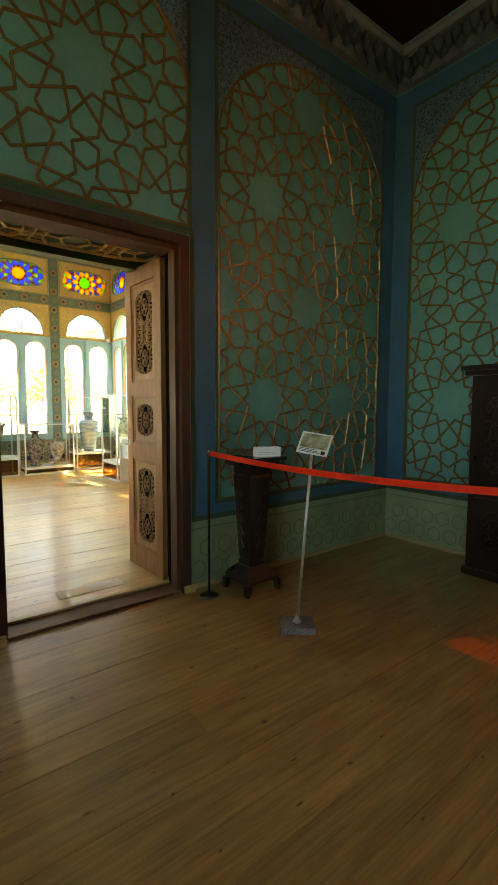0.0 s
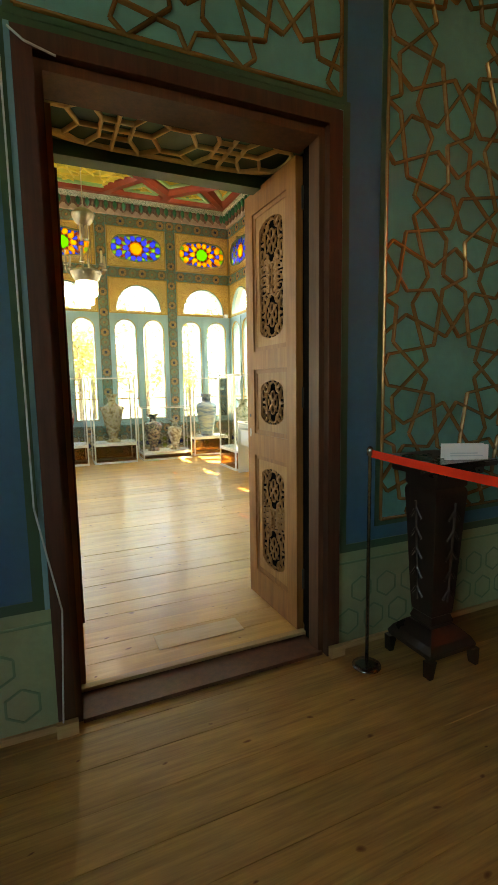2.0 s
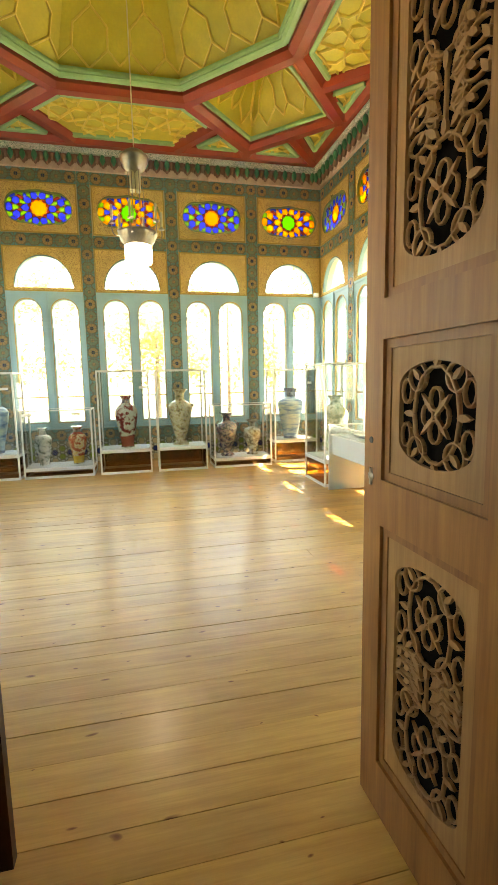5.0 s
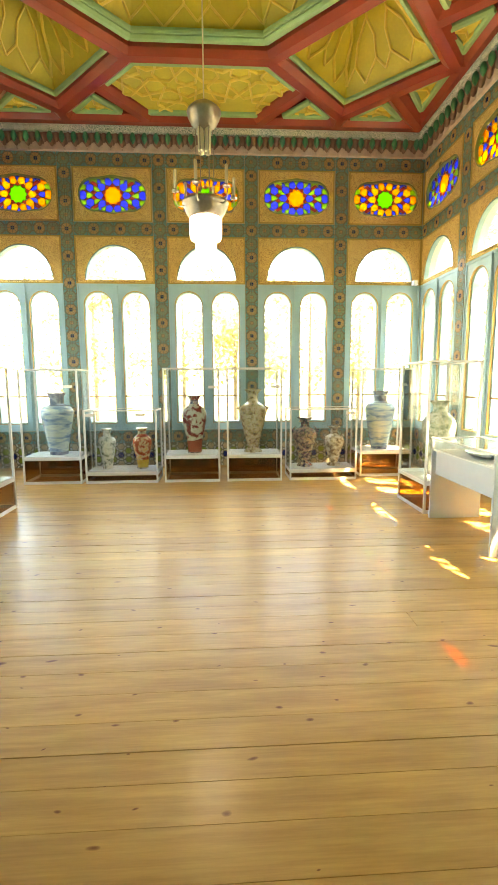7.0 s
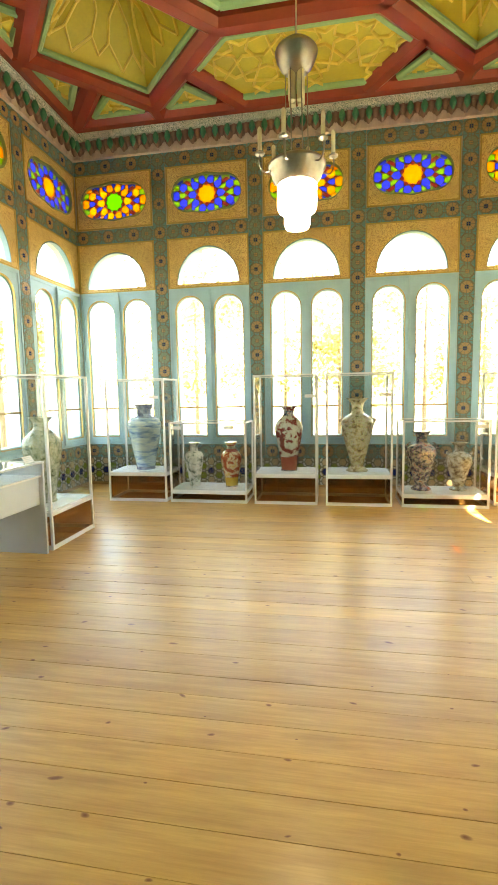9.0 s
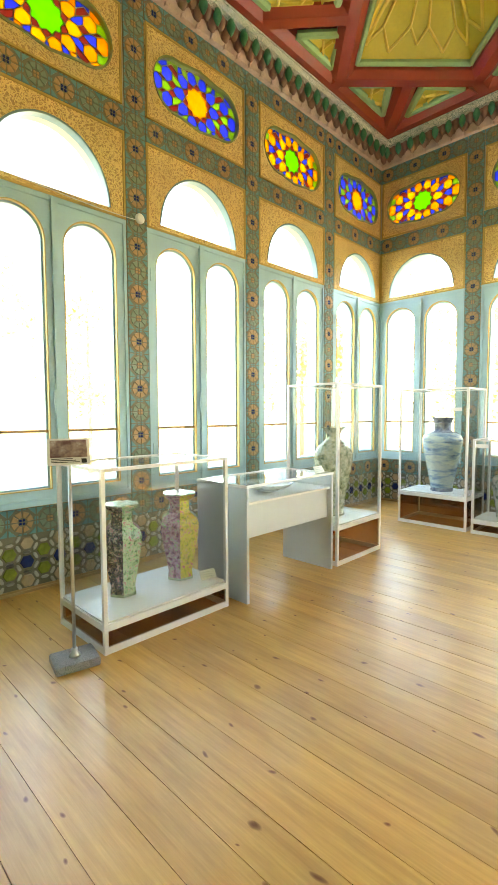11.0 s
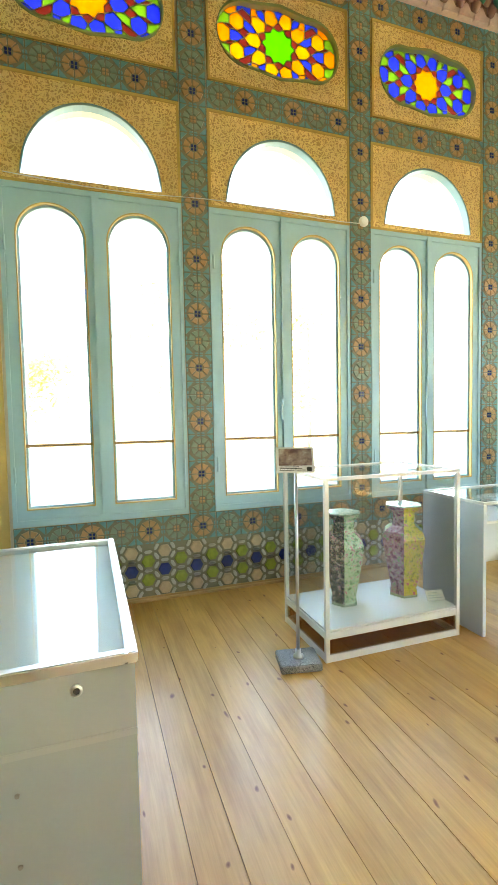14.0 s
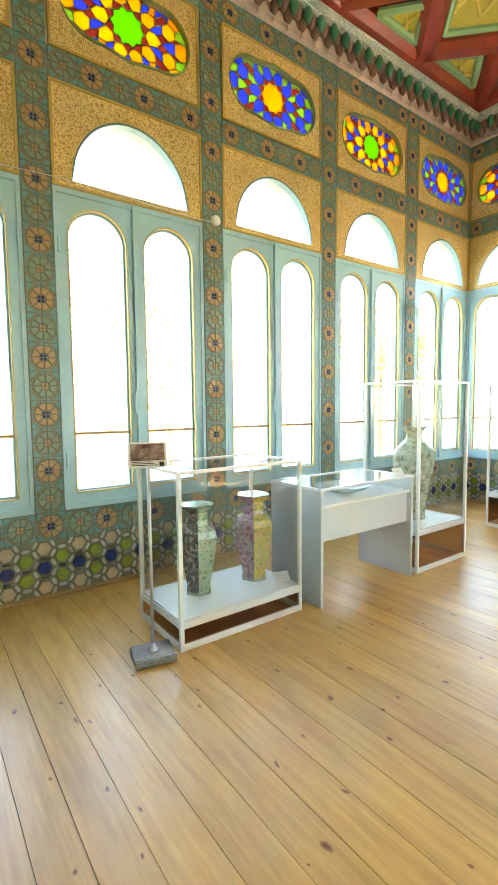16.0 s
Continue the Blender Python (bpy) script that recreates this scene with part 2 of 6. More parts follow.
M_BLUEP = paint("dark_room_blue_band", (0.035, 0.125, 0.195), 0.55, scale=2, var=0.25)
M_LBLUE = paint("pale_blue_trim", (0.16, 0.32, 0.36), 0.5)
M_SPAND = carved("spandrel_blue_arabesque", (0.09, 0.17, 0.2), (0.02, 0.06, 0.1), 24, 0.6, 0.006)
M_DADO = paint("dado_stencilled_green", (0.26, 0.33, 0.18), 0.6, scale=2.5, var=0.3)
M_DADOL = paint("dado_stencil_line", (0.12, 0.22, 0.12), 0.6)
M_LATT = paint("gilt_walnut_lattice_strip", (0.3, 0.165, 0.055), 0.27, metal=0.3, scale=5, var=0.35)
M_RIB = paint("red_barrier_ribbon", (0.86, 0.035, 0.012), 0.55, var=0.1, spec=0.15)
M_SOFF = paint("ochre_soffit_lattice", (0.8, 0.58, 0.28), 0.45)
# cornice colours darkened to stand in for the first room's dim light
M_DPINK = paint("shade_darkened_cornice_plaster", (0.2, 0.23, 0.22), 0.6, scale=9, var=0.3)
M_DCORG = paint("shade_darkened_cornice_drops", (0.06, 0.09, 0.09), 0.5, scale=12, var=0.3)
M_JAMB = wood("door_jamb_brown_wood", (0.14, 0.045, 0.014), (0.065, 0.02, 0.007), 0.6, 2, False, 0.4)
M_WAX = paint("ivory_candle", (0.75, 0.68, 0.5), 0.45)
# near-black colour that stands in for shadow around the doorway
M_VOID = paint("black_shade_fill", (0.008, 0.006, 0.005), 0.95, spec=0.05)
M_STEELD = paint("dim_steel_post", (0.3, 0.3, 0.29), 0.24, metal=0.95, var=0.1)
M_BLACK = paint("black_rubber", (0.02, 0.02, 0.02), 0.5)


# ---- mesh helpers ----
def empty(name, m=None, label="", category="", group="", kind=""):
    e = new(name)
    e.empty_display_size = 0.1
    if m is not None:
        e.matrix_basis = m
    return tagged(e, label, category, group, kind)


def part(name, bm, material, parent=None, label="", m=None, smooth=False, kind=""):
    me = bpy.data.meshes.new(name)
    bmesh.ops.recalc_face_normals(bm, faces=bm.faces)
    bm.to_mesh(me)
    bm.free()
    for mt in material if isinstance(material, (list, tuple)) else [material]:
        me.materials.append(mt)
    if smooth:
        me.polygons.foreach_set("use_smooth", [True] * len(me.polygons))
    ob = new(name, me)
    if m is not None:
        ob.matrix_basis = m
    ob.parent = parent
    return tagged(ob, label, kind=kind)


def piece(name, me, parent, m):
    ob = new(name, me)
    ob.matrix_basis = m
    ob.parent = parent
    return ob


def solo(name, bm, material, label, category, kind="", m=None, smooth=False, group=""):
    return tagged(part(name, bm, material, None, label, m, smooth), label, category, group, kind)


def box(bm, x0, y0, z0, x1, y1, z1, mi=0):
    v = [bm.verts.new((x, y, z)) for z in (z0, z1) for y in (y0, y1) for x in (x0, x1)]
    for q in ((0, 2, 3, 1), (4, 5, 7, 6), (0, 1, 5, 4), (2, 6, 7, 3), (0, 4, 6, 2), (1, 3, 7, 5)):
        bm.faces.new([v[i] for i in q]).material_index = mi
    return bm


def bx(*a):
    return box(bmesh.new(), *a)


def beam(bm, a, b, w, h, up=(0, 0, 1), mi=0):
    """A bar from a to b, w wide and h high along up, with chamfered top edges."""
    a, b, up = Vector(a), Vector(b), Vector(up).normalized()
    d = (b - a).normalized()
    s = d.cross(up).normalized() * (w / 2)
    prof = [-s, s, s + up * h * 0.6, s * 0.45 + up * h, -s * 0.45 + up * h, -s + up * h * 0.6]
    r0, r1 = ([bm.verts.new(p + o) for o in prof] for p in (a, b))
    n = len(prof)
    for i in range(n):
        bm.faces.new((r0[i], r0[(i + 1) % n], r1[(i + 1) % n], r1[i])).material_index = mi
    bm.faces.new(r0[::-1]).material_index = mi
    bm.faces.new(r1).material_index = mi


def prism(bm, poly, y0, y1, inset=0.0, mi=0):
    """A polygon in x, z pushed from y0 to y1, drawn in by inset at y1."""
    cx, cz = sum(p[0] for p in poly) / len(poly), sum(p[1] for p in poly) / len(poly)
    r0 = [bm.verts.new((x, y0, z)) for x, z in poly]
    r1 = []
    for x, z in poly:
        d = math.hypot(x - cx, z - cz) or 1
        k = max(0.0, 1 - inset / d)
        r1.append(bm.verts.new((cx + (x - cx) * k, y1, cz + (z - cz) * k)))
    n = len(poly)
    for i in range(n):
        bm.faces.new((r0[i], r0[(i + 1) % n], r1[(i + 1) % n], r1[i])).material_index = mi
    bm.faces.new(r1).material_index = mi
    bm.faces.new(r0[::-1]).material_index = mi


def plate(bm, xs, lo, hi, y0, y1, mi=0):
    """A solid slab between the curves lo(x) and hi(x)."""
    rows = []
    for x in xs:
        a, b = lo(x), hi(x)
        rows.append([bm.verts.new(p) for p in ((x, y0, a), (x, y0, b), (x, y1, b), (x, y1, a))])
    for p, q in zip(rows, rows[1:]):
        for i in range(4):
            j = (i + 1) % 4
            bm.faces.new((p[i], p[j], q[j], q[i])).material_index = mi
    bm.faces.new(rows[0]).material_index = mi
    bm.faces.new(rows[-1][::-1]).material_index = mi


def lathe(bm, prof, seg=32, mi=0, turn=0.0):
    rings = []
    for r, z in prof:
        rings.append([bm.verts.new((r * math.cos(turn + 2 * math.pi * i / seg), r * math.sin(turn + 2 * math.pi * i / seg), z)) for i in range(seg)])
    for a, b in zip(rings, rings[1:]):
        for i in range(seg):
            bm.faces.new((a[i], a[(i + 1) % seg], b[(i + 1) % seg], b[i])).material_index = mi
    bm.faces.new(rings[0][::-1]).material_index = mi
    bm.faces.new(rings[-1]).material_index = mi
    return bm


def lin(a, b, n):
    return [a + (b - a) * i / n for i in range(n + 1)]


def smoothprof(pts, n=5):
    """A soft curve through (radius, height) points."""
    out = []
    p = [pts[0]] + list(pts) + [pts[-1]]
    for i in range(1, len(p) - 2):
        for k in range(n):
            t = k / n
            out.append(tuple(0.5 * ((2 * p[i][j]) + (-p[i - 1][j] + p[i + 1][j]) * t + (2 * p[i - 1][j] - 5 * p[i][j] + 4 * p[i + 1][j] - p[i + 2][j]) * t * t + (-p[i - 1][j] + 3 * p[i][j] - 3 * p[i + 1][j] + p[i + 2][j]) * t ** 3) for j in (0, 1)))
    return out + [pts[-1]]


def clip_seg(a, b, poly):
    """The part of segment ab inside a convex counter-clockwise polygon, or None."""
    t0, t1 = 0.0, 1.0
    dx, dy = b[0] - a[0], b[1] - a[1]
    for i, p in enumerate(poly):
        q = poly[(i + 1) % len(poly)]
        nx, ny = -(q[1] - p[1]), q[0] - p[0]
        num, den = nx * (a[0] - p[0]) + ny * (a[1] - p[1]), nx * dx + ny * dy
        if abs(den) < 1e-9:
            if num < 0:
                return None
        elif den > 0:
            t0 = max(t0, -num / den)
        else:
            t1 = min(t1, -num / den)
    if t1 - t0 < 1e-3:
        return None
    return (a[0] + dx * t0, a[1] + dy * t0), (a[0] + dx * t1, a[1] + dy * t1)


def meet(p, d, q, e):
    """Where the line p + t d crosses the line q + u e."""
    k = d[0] * e[1] - d[1] * e[0]
    t = ((q[0] - p[0]) * e[1] - (q[1] - p[1]) * e[0]) / k
    return (p[0] + t * d[0], p[1] + t * d[1])


def star_lines(s, x0, x1, z0, z1, ox=0.0, oz=0.0):
    """Strapwork of twelve-pointed stars on a triangular grid of spacing s, joined through five-pointed stars."""
    big = s / 2.5176
    apo = big * math.cos(radians(15))
    lean = radians(65.4)
    pol = lambda c, r, deg: (c[0] + r * math.cos(radians(deg)), c[1] + r * math.sin(radians(deg)))
    segs = []
    for j in range(-1, int((z1 - z0) / (s * 0.866)) + 3):
        for i in range(-1, int((x1 - x0) / s) + 3):
            c = (x0 + ox + s * (i + 0.5 * (j % 2)), z0 + oz + s * 0.8660254 * j)
            for k in range(12):
                a = 15 + 30 * k
                for sg in (-1, 1):
                    segs.append((pol(c, apo, a), pol(c, 0.51 * apo, a + 30 * sg)))
            for d in (0, 60, 120):
                n = pol(c, s, d)
                for sg in (-1, 1):
                    five = [pol(c, big, d), pol(c, big, d + 30 * sg), pol(c, s / math.sqrt(3), d + 30 * sg), pol(n, big, d + 180 - 30 * sg), pol(n, big, d + 180)]
                    rays = []
                    for p, q in zip(five, five[1:] + five[:1]):
                        mid, ang = ((p[0] + q[0]) / 2, (p[1] + q[1]) / 2), math.atan2(q[1] - p[1], q[0] - p[0])
                        rays.append((mid, (math.cos(ang - sg * lean), math.sin(ang - sg * lean)), (math.cos(ang - sg * (math.pi - lean)), math.sin(ang - sg * (math.pi - lean)))))
                    for u, v in zip(rays, rays[1:] + rays[:1]):
                        x = meet(u[0], u[1], v[0], v[2])
                        segs += [(u[0], x), (x, v[0])]
    return segs


# ---- the hall's walls ----
NX, NY, CX, CY = -3.17, 13.0, 0.87, 8.97
PITCH = 1.655
BAYS = [(-2 + i) * PITCH for i in range(5)]
HW = 0.705
ARCH = [i / 24 for i in range(25)]


def arch_z(x, c, half, z0, rise, power=2.0):
    u = min(1.0, abs(x - c) / half)
    return z0 + rise * max(0.0, 1 - u ** power) ** (1 / power)


def arch_xs(c, half):
    return [c - half * math.cos(math.pi * i / 24) for i in range(25)]


def tile_mesh(name, petal, heart):
    """A square wall tile with an eight-petalled rosette in relief."""
    bm = bmesh.new()
    h = 0.1175
    prism(bm, [(-h, -h), (h, -h), (h, h), (-h, h)], 0.0, -0.006, 0.0, 0)
    for k in range(8):
        a0, a1 = radians(45 * k + 4), radians(45 * k + 41)
        prism(bm, [(r * math.cos(a), r * math.sin(a)) for r, a in ((0.04, a0), (0.094, a0), (0.094, a1), (0.04, a1))], -0.006, -0.014, 0.004, 1)
    for sx in (-1, 1):
        for sz in (-1, 1):
            prism(bm, [(sx * 0.014 + dx, sz * 0.014 + dz) for dx, dz in ((-0.01, -0.01), (0.01, -0.01), (0.01, 0.01), (-0.01, 0.01))], -0.006, -0.013, 0.002, 2)
            prism(bm, [(sx * 0.112, sz * 0.112), (sx * 0.112, sz * 0.052), (sx * 0.052, sz * 0.112)], -0.006, -0.011, 0.002, 3)
    for k in range(4):
        cs, sn = math.cos(radians(90 * k)), math.sin(radians(90 * k))
        for w in (-1, 1):
            prism(bm, [(x * cs - w * z * sn, x * sn + w * z * cs) for x, z in ((0.101, 0.006), (0.113, 0.006), (0.113, 0.038), (0.1, 0.03))], -0.006, -0.011, 0.002, 3)
    me = bpy.data.meshes.new(name)
    bmesh.ops.recalc_face_normals(bm, faces=bm.faces)
    bm.to_mesh(me)
    bm.free()
    for mt in (M_GROUT, petal, heart, M_T_TEAL):
        me.materials.append(mt)
    return me


TILE_A = tile_mesh("tile", M_T_OR, M_T_BLUE)
TILE_B = tile_mesh("tile", M_T_GR, M_T_OR)


def poly_mesh(name, poly, material, y0=0.0, y1=-0.012, inset=0.006):
    bm = bmesh.new()
    prism(bm, poly, y0, y1, inset)
    me = bpy.data.meshes.new(name)
    bmesh.ops.recalc_face_normals(bm, faces=bm.faces)
    bm.to_mesh(me)
    bm.free()
    me.materials.append(material)
    return me


def ngon(r, n=6, turn=0.0, sx=1.0, cx=0.0, cz=0.0):
    return [(cx + sx * r * math.cos(turn + 2 * math.pi * i / n), cz + r * math.sin(turn + 2 * math.pi * i / n)) for i in range(n)]


HEX = {k: poly_mesh("hexagon_tile", ngon(0.06), mt) for k, mt in (("blue", M_T_BLUE), ("lime", M_T_LIME), ("cream", M_T_CREAM))}
TS = 0.235


def tile_run(wall, x0, z0, nx, nz, start):
    for i in range(nx):
        for j in range(nz):
            piece("tile", TILE_A if (i + j + start) % 2 == 0 else TILE_B, wall, pose(x0 + TS * (i + 0.5), -0.012, z0 + TS * (j + 0.5)))


# medallion outline: a rounded bar with a raised middle step
def med_hi(x):
    ax = abs(x)
    return 0.325 if ax < 0.26 else (0.285 if ax < 0.33 else 0.285 * math.sqrt(max(0.0, 1 - ((ax - 0.33) / 0.27) ** 2)))


MED_X = sorted([-0.6, -0.592, -0.57, -0.53, -0.48, -0.42, -0.36, -0.33, -0.2601, -0.26, 0.0, 0.6, 0.592, 0.57, 0.53, 0.48, 0.42, 0.36, 0.33, 0.2601, 0.26])
S_COL = {k: stained("stained_" + k, c) for k, c in dict(orange=(0.74, 0.33, 0.035), yellow=(0.74, 0.38, 0.045), blue=(0.035, 0.1, 0.6), lime=(0.27, 0.42, 0.07), green=(0.13, 0.5, 0.035), red=(0.3, 0.075, 0.05), clear=(0.85, 0.92, 0.8)).items()}


def medallion_pieces(warm):
    """Meshes of one window's coloured panes: a ten-pointed star, kites, a ring of petals, then fields out to the ends."""
    pol = lambda r, deg: (r * math.cos(radians(deg)), r * math.sin(radians(deg)))
    rnd = random.Random(5 if warm else 8)
    centre, accent = ("green", "blue") if warm else ("orange", "lime")
    field = lambda: rnd.choice(("orange", "orange", "yellow")) if warm else "blue"
    outs = [([pol(0.165 if i % 2 == 0 else 0.132, 18 * i) for i in range(20)], centre)]
    top = 0.31
    for k in range(10):
        t = 36 * k
        outs.append(([pol(0.132, t + 18), pol(0.165, t), pol(0.212, t + 18), pol(0.165, t + 36)], "red"))
        petal = [pol(0.165, t), pol(0.212, t + 18), pol(0.285, t + 11), pol(0.33, t), pol(0.285, t - 11), pol(0.212, t - 18)]
        outs.append(([(x, max(-top, min(top, z))) for x, z in petal], field()))
    m18, m54, m90, o0, q0 = pol(0.212, 18), pol(0.212, 54), pol(0.212, 90), pol(0.285, 11), (0.33, 0.0)
    a36, q36, b36, a72, b72, q72 = pol(0.285, 25), pol(0.33, 36), pol(0.285, 47), pol(0.285, 61), pol(0.285, 83), (0.102, top)
    ha, hb, hc, hd, he, hf = (0.335, 0.085), (0.335, 0.165), (0.4, 0.205), (0.465, 0.165), (0.47, 0.09), (0.4, 0.045)
    ea, eb, ec = (0.465, 0.05), (0.53, 0.085), (0.583, 0.06)
    ca, cb, cc, cd, ce = (0.572, 0.118), (0.53, 0.182), (0.47, 0.236), (0.4, 0.266), (0.33, 0.28)
    inner = (0.345, 0.245)
    quarter = [
        ([m18, o0, ha, hb, a36], accent), ([ha, hb, hc, hd, he, hf], "field"), ([o0, ha, hf, q0], "red"), ([hf, ea, eb, he], "red"),
        ([he, eb, ec, ca, cb, hd], "lime"), ([hd, cb, cc, cd, hc], "field"), ([a36, hb, hc, inner, q36], "red"),
        ([q36, inner, hc, cd, ce, (0.265, 0.283)], accent), ([m54, b36, (0.22, 0.262), (0.16, 0.272), a72], accent),
        ([b36, q36, (0.265, 0.283), (0.255, top), (0.17, top), (0.16, 0.272), (0.22, 0.262)], "field"), ([a72, (0.16, 0.272), (0.17, top), q72], "red")]
    for sx in (-1, 1):
        outs.append(([(sx * x, z) for x, z in (q0, hf, ea, (ea[0], -ea[1]), (hf[0], -hf[1]))], accent))
        outs.append(([(sx * x, z) for x, z in (ea, eb, ec, (ec[0], -ec[1]), (eb[0], -eb[1]), (ea[0], -ea[1]))], field()))
        for sz in (-1, 1):
            for poly, k in quarter:
                outs.append(([(sx * x, sz * z) for x, z in poly], field() if k == "field" else k))
    for sz in (-1, 1):
        outs.append(([(x, sz * z) for x, z in (m90, b72, q72, (-q72[0], top), (-b72[0], b72[1]))], accent))
    fixed = []
    for poly, k in outs:
        if sum(a[0] * b[1] - b[0] * a[1] for a, b in zip(poly, poly[1:] + poly[:1])) < 0:
            poly = poly[::-1]
        fixed.append((poly, k))
    outline = [(x, -med_hi(x)) for x in MED_X if abs(x) < 0.6] + [(x, med_hi(x)) for x in MED_X[::-1] if abs(x) < 0.6]
    bm = bmesh.new()
    done = set()
    for c, k in fixed:
        for a, b in zip(c, c[1:] + c[:1]):
            key = tuple(sorted(((round(a[0], 3), round(a[1], 3)), (round(b[0], 3), round(b[1], 3)))))
            if key not in done and math.dist(a, b) > 0.004:
                done.add(key)
                beam(bm, (a[0], 0.008, a[1]), (b[0], 0.008, b[1]), 0.013, 0.014, (0, -1, 0))
    for a, b in zip(outline, outline[1:] + outline[:1]):
        if math.dist(a, b) > 0.002:
            beam(bm, (a[0], 0.012, a[1]), (b[0], 0.012, b[1]), 0.03, 0.022, (0, -1, 0))
    lead = bpy.data.meshes.new("lead_came")
    bm.to_mesh(lead)
    bm.free()
    lead.materials.append(M_LEAD)
    return lead, [poly_mesh("stained_pane", c, S_COL[k], 0.004, -0.004, 0.001) for c, k in fixed]


PANES = {True: medallion_pieces(True), False: medallion_pieces(False)}


def window_double(name):
    """Tall two-leaf window with arched glazing, its lower face at the floor-side sill."""
    w = empty(name, None, "tall pale teal double window with arched glazing, closed", "window", "", "structure")
    z0, z1 = 0.74, 3.43
    bm = bmesh.new()
    box(bm, -HW, -0.015, z0, -HW + 0.03, 0.09, z1)
    box(bm, HW - 0.03, -0.015, z0, HW, 0.09, z1)
    box(bm, -HW + 0.03, -0.015, z1 - 0.045, HW - 0.03, 0.09, z1)
    box(bm, -HW + 0.03, -0.015, z0, HW - 0.03, 0.09, z0 + 0.05)
    part("window_frame", bm, M_TEAL, w)
    for sg in (-1, 1):
        c, half = sg * 0.34, 0.335
        g = 0.262
        gz0, gs = 0.87, 3.305 - g
        bm = bmesh.new()
        box(bm, c - half, 0.0, z0 + 0.05, c - g, 0.06, z1 - 0.045)
        box(bm, c + g, 0.0, z0 + 0.05, c + half, 0.06, z1 - 0.045)
        box(bm, c - g, 0.0, z0 + 0.05, c + g, 0.06, gz0)
        plate(bm, arch_xs(c, g), lambda x: arch_z(x, c, g, gs, g), lambda x: z1 - 0.045, 0.0, 0.06)
        leaf = part("window_leaf", bm, M_TEAL, w)
        bm = bmesh.new()
        box(bm, c - g, 0.02, 1.375, c + g, 0.05, 1.4)
        part("glazing_bar", bm, M_BASE, leaf)
        bm = bmesh.new()
        for y0, y1, mi, k in ((-0.004, 0.03, 0, 0.01), (0.04, 0.2, 1, 0.026)):
            box(bm, c - g, y0, gz0, c - g + k, y1, gs, mi)
            box(bm, c + g - k, y0, gz0, c + g, y1, gs, mi)
            box(bm, c - g + k, y0, gz0, c + g - k, y1, gz0 + k, mi)
            plate(bm, arch_xs(c, g), lambda x: arch_z(x, c, g - k, gs, g - k), lambda x: arch_z(x, c, g, gs, g) + 0.001, y0, y1, mi)
        part("reveal_moulding", bm, [M_TRIMY, M_TEAL], leaf)
        bm = bmesh.new()
        prism(bm, [(c - g, gz0), (c + g, gz0)] + [(x, arch_z(x, c, g, gs, g)) for x in arch_xs(c, g)[::-1]], 0.032, 0.036)
        pn = part("pane", bm, M_WGLASS, leaf)
        pn.visible_shadow = False
    bm = bmesh.new()
    box(bm, -0.028, -0.03, z0 + 0.04, 0.028, 0.0, z1 - 0.02)
    part("meeting_stile", bm, M_TEAL, w)
    for sx in (-1, 1):
        for z in (1.1, 2.9):
            bm = bmesh.new()
            lathe(bm, [(0.009, 0), (0.009, 0.11), (0.005, 0.13)], 8)
            part("hinge", bm, M_TEAL, w, m=pose(sx * (HW - 0.03), -0.022, z))
    bm = bmesh.new()
    box(bm, -0.05, -0.045, 1.55, -0.035, -0.03, 1.75)
    box(bm, -0.06, -0.06, 1.63, -0.02, -0.045, 1.66)
    part("latch", bm, M_TEAL, w)
    return w


